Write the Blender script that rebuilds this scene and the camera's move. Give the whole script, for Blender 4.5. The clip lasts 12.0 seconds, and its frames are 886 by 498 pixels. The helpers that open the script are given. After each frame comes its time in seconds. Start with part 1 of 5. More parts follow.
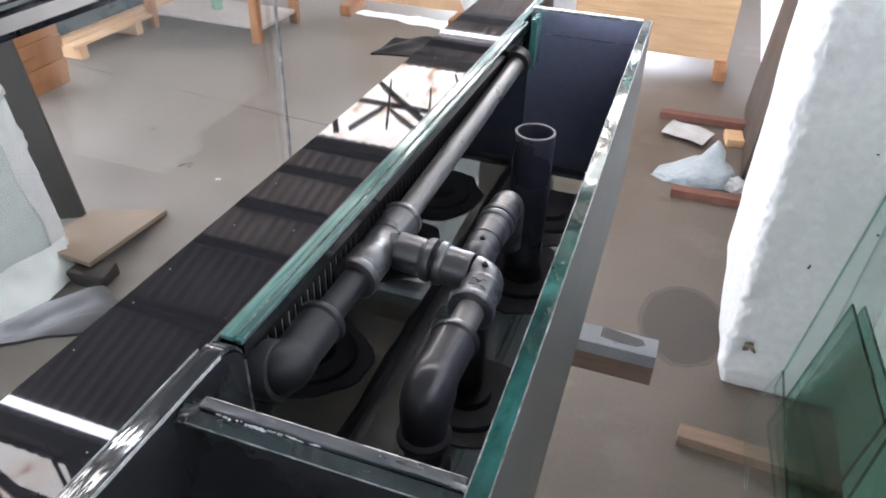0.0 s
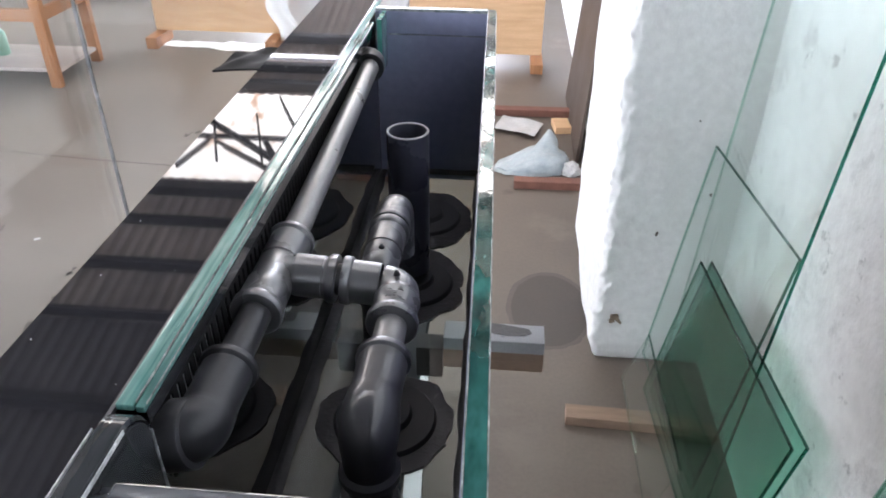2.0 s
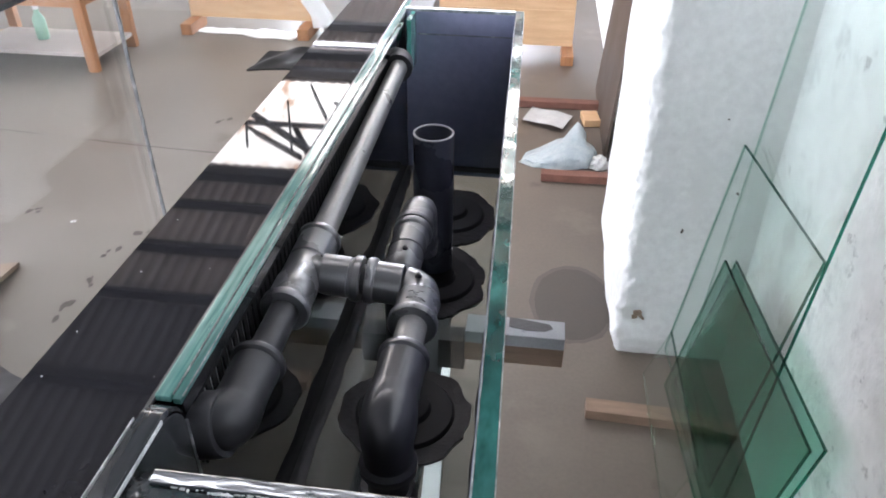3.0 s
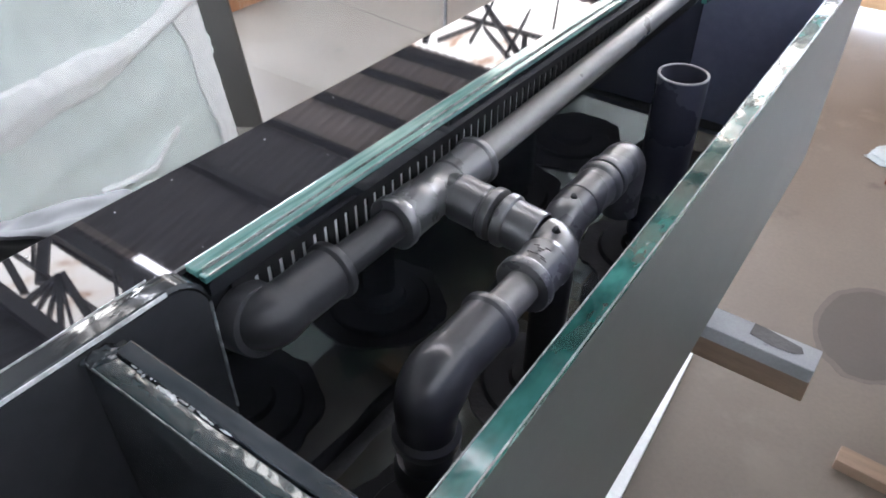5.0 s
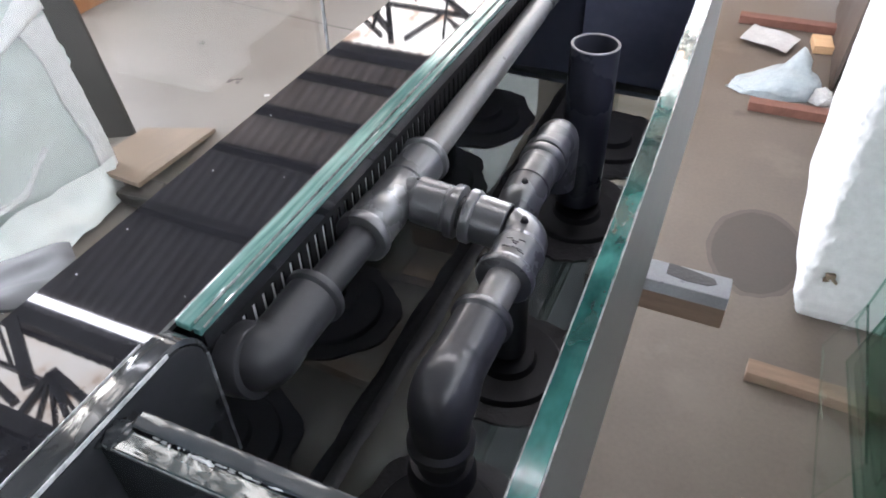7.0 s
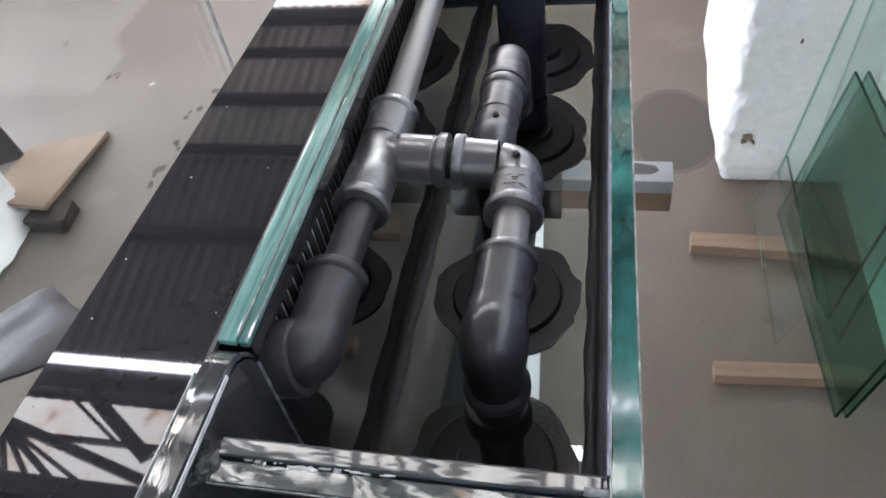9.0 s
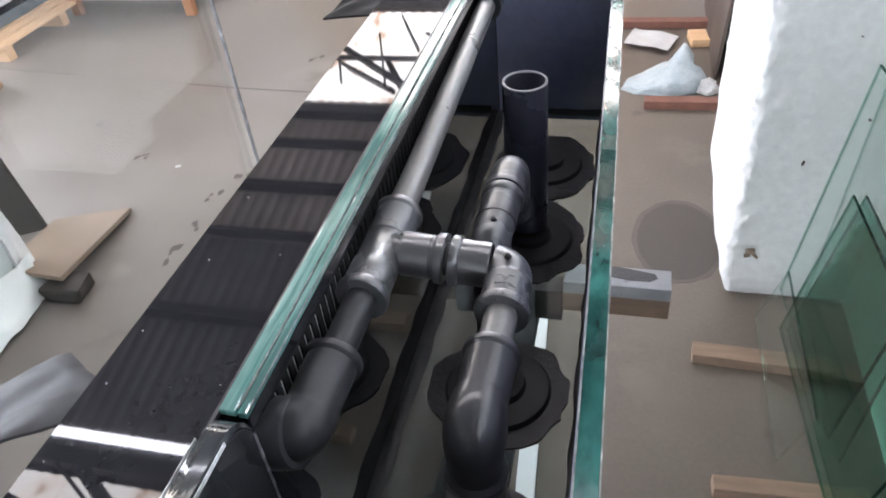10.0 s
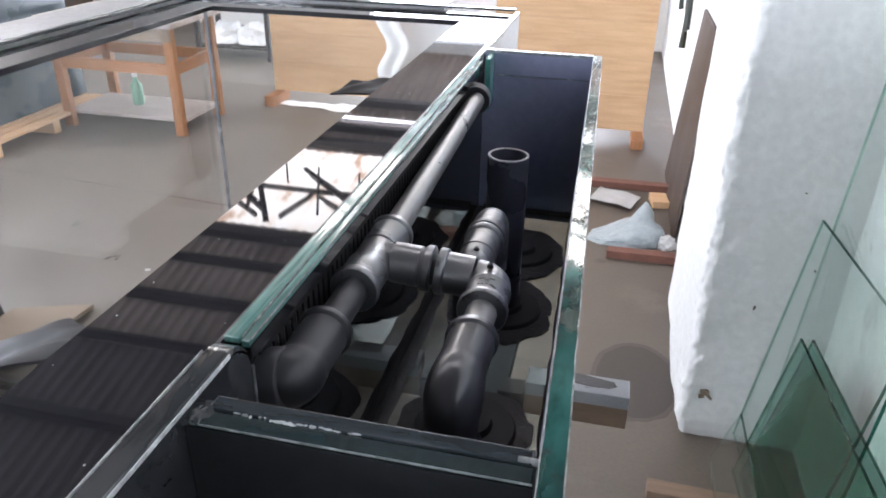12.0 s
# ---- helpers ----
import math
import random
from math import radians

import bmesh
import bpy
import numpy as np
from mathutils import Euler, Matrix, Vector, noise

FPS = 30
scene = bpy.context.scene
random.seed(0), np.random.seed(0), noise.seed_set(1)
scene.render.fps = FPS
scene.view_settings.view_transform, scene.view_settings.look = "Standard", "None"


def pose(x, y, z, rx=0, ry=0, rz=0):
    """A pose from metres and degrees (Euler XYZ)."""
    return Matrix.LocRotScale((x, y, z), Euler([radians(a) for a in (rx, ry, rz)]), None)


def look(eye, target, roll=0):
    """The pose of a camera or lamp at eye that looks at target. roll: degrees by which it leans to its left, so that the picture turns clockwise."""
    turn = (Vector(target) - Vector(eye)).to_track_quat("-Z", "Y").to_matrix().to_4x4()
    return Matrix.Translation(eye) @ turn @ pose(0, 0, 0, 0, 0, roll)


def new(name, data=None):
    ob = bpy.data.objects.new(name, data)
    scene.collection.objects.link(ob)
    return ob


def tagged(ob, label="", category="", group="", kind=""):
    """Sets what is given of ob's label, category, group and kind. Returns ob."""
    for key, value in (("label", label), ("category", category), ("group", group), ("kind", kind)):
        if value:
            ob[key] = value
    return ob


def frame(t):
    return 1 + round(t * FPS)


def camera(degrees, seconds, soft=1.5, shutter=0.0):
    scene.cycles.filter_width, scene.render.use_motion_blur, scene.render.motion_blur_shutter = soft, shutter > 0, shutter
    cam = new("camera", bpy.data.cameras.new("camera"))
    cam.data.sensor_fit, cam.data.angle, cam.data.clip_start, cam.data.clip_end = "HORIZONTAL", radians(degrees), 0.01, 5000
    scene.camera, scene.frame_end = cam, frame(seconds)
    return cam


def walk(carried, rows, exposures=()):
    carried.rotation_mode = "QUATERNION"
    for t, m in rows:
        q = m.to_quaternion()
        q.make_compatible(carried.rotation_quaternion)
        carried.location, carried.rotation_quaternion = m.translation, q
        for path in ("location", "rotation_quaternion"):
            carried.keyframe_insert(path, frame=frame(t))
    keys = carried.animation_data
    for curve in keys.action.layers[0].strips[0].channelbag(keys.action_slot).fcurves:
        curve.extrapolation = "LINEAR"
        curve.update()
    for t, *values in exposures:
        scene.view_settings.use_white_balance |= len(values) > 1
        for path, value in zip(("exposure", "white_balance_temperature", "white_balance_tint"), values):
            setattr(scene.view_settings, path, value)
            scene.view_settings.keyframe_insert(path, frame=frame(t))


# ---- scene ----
# camera and its way
cam = camera(62.2, 12.0, soft=1.8)
PATH = [
    (0, (0.104, -0.311, 2.086), (-0.433, 1.254, 0.963), 1.8),
    (0.5, (0.112, -0.279, 2.088), (-0.452, 1.251, 0.93), 1.6),
    (1, (0.069, -0.255, 2.053), (-0.441, 1.276, 0.871), 0.8),
    (1.5, (0.025, -0.279, 2.048), (-0.271, 1.362, 0.943), 1.2),
    (2, (0.035, -0.279, 2.044), (-0.104, 1.398, 0.963), 0.5),
    (2.5, (0.025, -0.312, 2.075), (-0.091, 1.361, 0.985), -0.5),
    (4.5, (0.143, -0.164, 2.037), (-0.686, 1.177, 0.806), 3.1),
    (5, (0.145, -0.141, 2.0), (-0.769, 1.127, 0.752), 0.3),
    (5.5, (0.107, -0.139, 2.006), (-0.72, 1.169, 0.74), 1.4),
    (6, (0.087, -0.149, 1.997), (-0.63, 1.197, 0.702), 1.2),
    (6.5, (0.089, -0.156, 2.011), (-0.585, 1.212, 0.717), 0.5),
    (8.5, (0.019, -0.175, 2.033), (-0.481, 1.15, 0.621), -10.8),
    (9, (0.013, -0.172, 2.034), (-0.401, 1.148, 0.59), -10.2),
    (9.5, (0.028, -0.155, 2.05), (-0.408, 1.078, 0.537), -13.4),
    (10, (0.036, -0.204, 2.066), (-0.419, 1.285, 0.812), -6.4),
    (10.5, (0.019, -0.26, 2.009), (-0.403, 1.402, 0.98), -1.3),
    (11, (0.013, -0.305, 1.996), (-0.33, 1.435, 1.07), 0.2),
    (11.5, (0.013, -0.333, 1.988), (-0.284, 1.427, 1.084), 0.9),
    (12, (0.038, -0.339, 1.988), (-0.354, 1.398, 1.078), 1.1),
]
EXPOSURE = [(0.0, 0.29, 6130, 17), (1.5, 0.29, 6130, 17), (2.5, 0.41, 6130, 17), (4.5, 0.36, 6040, 17), (5.0, 0.58, 6040, 17), (5.5, 0.63, 6080, 17), (6.5, 0.66, 6130, 17), (8.5, 0.56, 6130, 17), (9.0, 0.58, 6130, 17), (9.5, 0.42, 6130, 17), (10.0, 0.56, 6130, 17), (10.5, 0.29, 6030, 17), (12.0, 0.15, 6080, 17)]
walk(cam, [(t, look(eye, target, roll)) for t, eye, target, roll in PATH], EXPOSURE)


# world: pale daylight outside the closed hall
world = bpy.data.worlds.new("daylight")
scene.world = world
world.use_nodes = True
wn, wl = world.node_tree.nodes, world.node_tree.links
sky = wn.new("ShaderNodeTexSky")
sky.sky_type, sky.sun_disc = "NISHITA", False
sky.sun_elevation, sky.sun_rotation = radians(50), radians(20)
wl.new(sky.outputs[0], wn["Background"].inputs[0])
wn["Background"].inputs[1].default_value = 0.12

SKYLIGHT, RIDGE_GLOW, DOOR_GLOW, SIDE_GLOW = 7.6, 18.0, 14.0, 11.5


# ---- materials ----
def nodes_of(name):
    m = bpy.data.materials.new(name)
    m.use_nodes = True
    return m, m.node_tree.nodes, m.node_tree.links, m.node_tree.nodes["Principled BSDF"]


def noise_node(n, l, scale, detail=4.0, stretch=(1, 1, 1), rough=0.55, per_object=False):
    tc, mp, tx = n.new("ShaderNodeTexCoord"), n.new("ShaderNodeMapping"), n.new("ShaderNodeTexNoise")
    mp.inputs["Scale"].default_value = stretch
    l.new(tc.outputs["Object"], mp.inputs[0])
    if per_object:
        oi, mu = n.new("ShaderNodeObjectInfo"), n.new("ShaderNodeMath")
        mu.operation = "MULTIPLY"
        mu.inputs[1].default_value = 37.0
        l.new(oi.outputs["Random"], mu.inputs[0])
        l.new(mu.outputs[0], mp.inputs["Location"])
    l.new(mp.outputs[0], tx.inputs["Vector"])
    tx.inputs["Scale"].default_value, tx.inputs["Detail"].default_value = scale, detail
    tx.inputs["Roughness"].default_value = rough
    return tx.outputs["Fac"]


def ramp(n, l, fac, stops):
    r = n.new("ShaderNodeValToRGB")
    e = r.color_ramp.elements
    while len(e) < len(stops):
        e.new(0.5)
    for k, (p, c) in zip(e, stops):
        k.position, k.color = p, (*c, 1) if len(c) == 3 else c
    l.new(fac, r.inputs[0])
    return r.outputs[0]


def blend(n, l, fac, a, b, mode="MIX"):
    m = n.new("ShaderNodeMixRGB")
    m.blend_type = mode
    for k, v in zip(m.inputs, (fac, a, b)):
        if isinstance(v, (int, float)):
            k.default_value = v
        elif isinstance(v, tuple):
            k.default_value = (*v, 1)
        else:
            l.new(v, k)
    return m.outputs[0]


def surface(name, c1, c2, scale=6.0, rough=(0.5, 0.7), bump=0.15, fine=90.0, stretch=(1, 1, 1), metal=0.0, spots=None, spec=0.5, dist=0.004):
    """Two scales of colour, roughness and relief; spots: (colour, scale, threshold), or a list of them, for stains."""
    m, n, l, b = nodes_of(name)
    big = noise_node(n, l, scale, 5, stretch, per_object=True)
    small = noise_node(n, l, fine, 3, stretch)
    col = ramp(n, l, big, [(0.3, c1), (0.7, c2)])
    dark = ramp(n, l, small, [(0.3, (0.88, 0.88, 0.88)), (0.7, (1.0, 1.0, 1.0))])
    col = blend(n, l, 1.0, col, dark, "MULTIPLY")
    for shade, size, start in (spots if isinstance(spots, list) else [spots] if spots else []):
        sp = ramp(n, l, noise_node(n, l, size, 6, rough=0.65), [(start, (0, 0, 0)), (start + 0.08, (1, 1, 1))])
        col = blend(n, l, sp, col, shade)
    l.new(col, b.inputs["Base Color"])
    l.new(ramp(n, l, big, [(0.3, (rough[0],) * 3), (0.7, (rough[1],) * 3)]), b.inputs["Roughness"])
    b.inputs["Metallic"].default_value = metal
    b.inputs["Specular IOR Level"].default_value = spec
    if bump:
        mixf = n.new("ShaderNodeMath")
        l.new(big, mixf.inputs[0])
        l.new(small, mixf.inputs[1])
        bp = n.new("ShaderNodeBump")
        bp.inputs["Strength"].default_value, bp.inputs["Distance"].default_value = bump, dist
        l.new(mixf.outputs[0], bp.inputs["Height"])
        l.new(bp.outputs[0], b.inputs["Normal"])
    return m


def clear_glass(name, tint, gloss=1.0):
    """A clear pane: what passes is tinted, the rest mirrors by the angle."""
    m, n, l, b = nodes_of(name)
    n.remove(b)
    tr, gl, mx, fr = n.new("ShaderNodeBsdfTransparent"), n.new("ShaderNodeBsdfGlossy"), n.new("ShaderNodeMixShader"), n.new("ShaderNodeLayerWeight")
    pw, mr = n.new("ShaderNodeMath"), n.new("ShaderNodeMapRange")
    pw.operation, pw.inputs[1].default_value = "POWER", 5.0
    mr.inputs["To Min"].default_value, mr.inputs["To Max"].default_value = 0.04, 0.9
    tr.inputs[0].default_value = (*tint, 1)
    gl.inputs["Roughness"].default_value = 0.02
    gl.inputs["Color"].default_value = (gloss, gloss, gloss, 1)
    l.new(fr.outputs["Facing"], pw.inputs[0])
    l.new(pw.outputs[0], mr.inputs["Value"])
    l.new(mr.outputs[0], mx.inputs[0])
    l.new(tr.outputs[0], mx.inputs[1])
    l.new(gl.outputs[0], mx.inputs[2])
    l.new(mx.outputs[0], n["Material Output"].inputs[0])
    return m


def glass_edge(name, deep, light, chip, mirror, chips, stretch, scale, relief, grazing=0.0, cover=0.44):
    """A cut glass edge: caught light painted as streaks, with chips and uneven grinding."""
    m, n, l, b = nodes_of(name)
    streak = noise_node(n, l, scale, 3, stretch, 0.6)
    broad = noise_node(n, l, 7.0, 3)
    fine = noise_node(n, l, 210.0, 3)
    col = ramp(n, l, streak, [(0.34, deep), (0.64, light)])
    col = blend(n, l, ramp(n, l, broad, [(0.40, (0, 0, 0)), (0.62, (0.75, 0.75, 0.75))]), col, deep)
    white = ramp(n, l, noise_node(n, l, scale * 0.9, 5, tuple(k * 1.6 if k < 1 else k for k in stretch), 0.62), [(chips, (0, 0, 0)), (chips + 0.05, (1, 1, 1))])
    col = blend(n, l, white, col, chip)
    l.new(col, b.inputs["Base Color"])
    l.new(ramp(n, l, fine, [(0.3, (0.03, 0.03, 0.03)), (0.75, (0.20, 0.20, 0.20))]), b.inputs["Roughness"])
    b.inputs["Specular IOR Level"].default_value = 0.3
    add, bp, gl, mx = n.new("ShaderNodeMath"), n.new("ShaderNodeBump"), n.new("ShaderNodeBsdfGlossy"), n.new("ShaderNodeMixShader")
    l.new(streak, add.inputs[0])
    l.new(white, add.inputs[1])
    bp.inputs["Strength"].default_value, bp.inputs["Distance"].default_value = relief, 0.0012
    l.new(add.outputs[0], bp.inputs["Height"])
    l.new(bp.outputs[0], b.inputs["Normal"])
    l.new(bp.outputs[0], gl.inputs["Normal"])
    gl.inputs["Roughness"].default_value = 0.035
    gl.inputs["Color"].default_value = (0.86, 0.89, 0.87, 1)
    lw, pw, ml, sm = n.new("ShaderNodeLayerWeight"), n.new("ShaderNodeMath"), n.new("ShaderNodeMath"), n.new("ShaderNodeMath")
    pw.operation, ml.operation = "POWER", "MULTIPLY"
    pw.inputs[1].default_value, ml.inputs[1].default_value, sm.inputs[1].default_value = 2.5, grazing, mirror
    l.new(lw.outputs["Facing"], pw.inputs[0])
    l.new(pw.outputs[0], ml.inputs[0])
    l.new(ml.outputs[0], sm.inputs[0])
    polish = ramp(n, l, noise_node(n, l, scale * 0.55, 4, stretch, 0.6), [(cover, (0.10, 0.10, 0.10)), (cover + 0.07, (1, 1, 1))])
    pm = n.new("ShaderNodeMath")
    pm.operation = "MULTIPLY"
    l.new(sm.outputs[0], pm.inputs[0])
    l.new(polish, pm.inputs[1])
    l.new(pm.outputs[0], mx.inputs[0])
    l.new(b.outputs[0], mx.inputs[1])
    l.new(gl.outputs[0], mx.inputs[2])
    l.new(mx.outputs[0], n["Material Output"].inputs[0])
    return m


def through_lit(m, colour, share):
    """Thin film: a share of the light comes through from behind."""
    n, l = m.node_tree.nodes, m.node_tree.links
    tl, mx = n.new("ShaderNodeBsdfTranslucent"), n.new("ShaderNodeMixShader")
    tl.inputs[0].default_value = (*colour, 1)
    mx.inputs[0].default_value = share
    l.new(n["Principled BSDF"].outputs[0], mx.inputs[1])
    l.new(tl.outputs[0], mx.inputs[2])
    l.new(mx.outputs[0], n["Material Output"].inputs[0])
    return m


def glow(name, stops, scale, stretch, strength):
    m, n, l, b = nodes_of(name)
    n.remove(b)
    em = n.new("ShaderNodeEmission")
    l.new(ramp(n, l, noise_node(n, l, scale, 5, stretch), stops), em.inputs[0])
    em.inputs[1].default_value = strength
    l.new(em.outputs[0], n["Material Output"].inputs[0])
    return m


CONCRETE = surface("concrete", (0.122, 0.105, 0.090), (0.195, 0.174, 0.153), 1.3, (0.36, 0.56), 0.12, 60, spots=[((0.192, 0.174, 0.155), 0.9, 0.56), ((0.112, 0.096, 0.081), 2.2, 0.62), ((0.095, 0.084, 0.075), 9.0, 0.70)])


def shade_right(m, start, end, tint):
    """One hall side's browner floor and painted shade of tank and wall, unevenly bordered."""
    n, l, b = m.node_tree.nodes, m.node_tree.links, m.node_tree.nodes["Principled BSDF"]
    unshaded = b.inputs["Base Color"].links[0].from_socket
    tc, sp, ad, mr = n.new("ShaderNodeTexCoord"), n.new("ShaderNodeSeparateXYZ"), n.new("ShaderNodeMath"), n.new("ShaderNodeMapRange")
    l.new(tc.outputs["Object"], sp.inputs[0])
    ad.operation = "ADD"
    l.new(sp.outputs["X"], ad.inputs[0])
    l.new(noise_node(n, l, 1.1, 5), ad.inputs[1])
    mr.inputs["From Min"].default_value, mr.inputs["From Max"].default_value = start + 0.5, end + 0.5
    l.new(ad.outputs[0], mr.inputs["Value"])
    shaded = blend(n, l, 1.0, unshaded, tint, "MULTIPLY")
    l.new(blend(n, l, mr.outputs[0], unshaded, shaded), b.inputs["Base Color"])
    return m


shade_right(CONCRETE, -1.3, 0.0, (0.68, 0.62, 0.565))
STAINED_PLASTER = surface("stained_plaster", (0.83, 0.845, 0.84), (0.90, 0.91, 0.905), 2.0, (0.8, 0.95), 0.45, 14, spots=[((0.62, 0.63, 0.63), 3.5, 0.57), ((0.46, 0.47, 0.47), 11.0, 0.62), ((0.20, 0.20, 0.20), 30.0, 0.76)], dist=0.015)
BROWN_DIRT = surface("brown_dirt", (0.20, 0.15, 0.10), (0.34, 0.27, 0.20), 40.0, (0.8, 0.9), 0.3, 120)
PLASTER = surface("white_rough_plaster", (0.74, 0.75, 0.74), (0.81, 0.82, 0.81), 2.0, (0.8, 0.95), 0.26, 30, spots=[((0.70, 0.71, 0.695), 2.6, 0.55), ((0.68, 0.69, 0.68), 7.0, 0.62), ((0.60, 0.55, 0.47), 16.0, 0.72)], dist=0.014)
# shade of the near slope and ridge is put into darker roof tones
SHADED_ROOFING = surface("shaded_roof_sheet", (0.026, 0.025, 0.026), (0.046, 0.043, 0.042), 1.5, (0.6, 0.8), 0.1, 30)
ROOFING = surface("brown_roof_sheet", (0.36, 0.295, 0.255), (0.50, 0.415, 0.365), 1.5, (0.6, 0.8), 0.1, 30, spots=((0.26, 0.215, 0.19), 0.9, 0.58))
DIM_ROOFING = surface("dim_roof_sheet", (0.098, 0.088, 0.086), (0.145, 0.130, 0.126), 1.5, (0.6, 0.8), 0.1, 30, spots=((0.070, 0.063, 0.061), 0.8, 0.56))
STEEL = surface("dark_roof_steel", (0.015, 0.013, 0.012), (0.03, 0.026, 0.024), 4.0, (0.5, 0.7), 0.1, 80)
BLACK_GLASS = surface("black_glass", (0.015, 0.0155, 0.019), (0.019, 0.0195, 0.024), 3.0, (0.018, 0.030), 0.0)
BLACK_PAINT = surface("black_painted_glass", (0.030, 0.032, 0.035), (0.037, 0.039, 0.043), 5.0, (0.03, 0.06), 0.0, 60, spec=0.5)
WEIR_GLASS = surface("silky_black_glass", (0.013, 0.014, 0.017), (0.018, 0.019, 0.023), 5.0, (0.015, 0.030), 0.0, 60, spec=0.5)
# bluish lens haze over the black box is put into this colour
VEILED_PAINT = surface("veiled_black_paint", (0.225, 0.240, 0.340), (0.245, 0.260, 0.365), 5.0, (0.03, 0.06), 0.0, 60)
OUTER_PAINT = surface("black_film_on_glass", (0.050, 0.051, 0.051), (0.058, 0.059, 0.059), 2.0, (0.34, 0.40), 0.0, 60, spec=0.6)
GLASS = clear_glass("clear_glass", (0.955, 0.965, 0.96))
DUSTY_GLASS = clear_glass("dusty_glass", (0.90, 0.93, 0.91), 0.02)
BOTTOM_GLASS = clear_glass("thick_bottom_glass", (0.82, 0.865, 0.85))
GREEN_GLASS = clear_glass("green_sheet_glass", (0.65, 0.83, 0.765))
FAINT_GREEN_GLASS = clear_glass("faint_green_sheet_glass", (0.945, 0.975, 0.962))
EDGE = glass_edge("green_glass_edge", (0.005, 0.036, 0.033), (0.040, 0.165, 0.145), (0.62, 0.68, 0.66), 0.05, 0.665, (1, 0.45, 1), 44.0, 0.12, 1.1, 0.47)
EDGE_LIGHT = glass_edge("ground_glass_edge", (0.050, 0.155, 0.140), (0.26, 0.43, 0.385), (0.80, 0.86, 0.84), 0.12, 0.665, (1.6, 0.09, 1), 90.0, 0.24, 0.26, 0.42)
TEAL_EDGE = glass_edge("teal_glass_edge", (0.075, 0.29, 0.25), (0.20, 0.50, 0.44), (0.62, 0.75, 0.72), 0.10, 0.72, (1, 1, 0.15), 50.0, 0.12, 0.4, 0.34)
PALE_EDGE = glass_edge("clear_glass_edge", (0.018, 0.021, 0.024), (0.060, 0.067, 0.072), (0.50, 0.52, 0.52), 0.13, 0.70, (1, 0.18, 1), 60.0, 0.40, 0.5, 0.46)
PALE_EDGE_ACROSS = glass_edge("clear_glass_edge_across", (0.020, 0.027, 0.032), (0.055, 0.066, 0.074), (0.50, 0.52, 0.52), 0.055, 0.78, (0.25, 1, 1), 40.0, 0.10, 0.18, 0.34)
DARK_EDGE = clear_glass("green_cut_edge", (0.40, 0.58, 0.53), 0.6)
FAINT_EDGE = clear_glass("faint_cut_edge", (0.66, 0.78, 0.74), 0.6)
NEAR_EDGE = clear_glass("deep_green_cut_edge", (0.16, 0.52, 0.43), 0.6)
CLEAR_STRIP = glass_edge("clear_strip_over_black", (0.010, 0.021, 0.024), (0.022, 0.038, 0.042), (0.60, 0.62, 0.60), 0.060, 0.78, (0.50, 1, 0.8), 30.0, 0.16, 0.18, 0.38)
SILICONE = surface("black_silicone", (0.026, 0.026, 0.029), (0.034, 0.034, 0.038), 30.0, (0.36, 0.50), 0.4, 120)
CLEAR_SILICONE = surface("cloudy_silicone", (0.10, 0.11, 0.115), (0.30, 0.32, 0.33), 60.0, (0.12, 0.35), 0.6, 200)
GREY_SILICONE = surface("grey_silicone", (0.17, 0.175, 0.18), (0.30, 0.305, 0.31), 30.0, (0.14, 0.28), 0.2, 120)
WHITE_SILICONE_GLINT = surface("whitish_silicone_glint", (0.34, 0.36, 0.36), (0.74, 0.76, 0.76), 90.0, (0.12, 0.3), 0.5, 220)
ARRIS = surface("ground_arris", (0.09, 0.115, 0.112), (0.36, 0.39, 0.385), 70.0, (0.10, 0.3), 0.3, 200)


def coated(m, weight, rough):
    """A thin glossy skin over moulded plastic."""
    b = m.node_tree.nodes["Principled BSDF"]
    b.inputs["Coat Weight"].default_value, b.inputs["Coat Roughness"].default_value, b.inputs["Coat IOR"].default_value = weight, rough, 1.65
    return m


# one grey plastic: skylight and shade are put into separate tones
PVC = coated(surface("dark_grey_pvc", (0.066, 0.068, 0.073), (0.084, 0.086, 0.093), 12.0, (0.24, 0.32), 0.010, 260, dist=0.001, spec=1.0), 0.9, 0.32)
PVC_SHADED = coated(surface("shaded_matt_pvc", (0.030, 0.031, 0.034), (0.040, 0.041, 0.045), 12.0, (0.34, 0.44), 0.02, 260, dist=0.001, spec=0.35), 0.10, 0.25)
PVC_SHADED_SHINY = coated(surface("shaded_shiny_pvc", (0.030, 0.031, 0.035), (0.038, 0.039, 0.044), 12.0, (0.36, 0.46), 0.02, 260, dist=0.001, spec=0.5), 0.6, 0.10)
PVC_BLACK = surface("black_pvc", (0.026, 0.027, 0.030), (0.034, 0.035, 0.039), 12.0, (0.40, 0.50), 0.05, 220, dist=0.001, spec=0.35)
# same haze lifts the standpipe's black towards blue
PVC_VEILED = surface("veiled_black_pvc", (0.050, 0.053, 0.073), (0.060, 0.063, 0.086), 9.0, (0.22, 0.34), 0.02, 220, dist=0.001)
PVC_CUT = surface("cut_pvc_rim", (0.24, 0.24, 0.25), (0.34, 0.34, 0.35), 40.0, (0.5, 0.6), 0.1, 200)
COMB = surface("dull_black_comb", (0.012, 0.012, 0.013), (0.018, 0.018, 0.019), 14.0, (0.5, 0.6), 0.05, 200, dist=0.001, spec=0.06)
SLOT_LIGHT = surface("lit_slot", (0.66, 0.67, 0.67), (0.74, 0.75, 0.75), 30.0, (0.6, 0.7), 0.0)
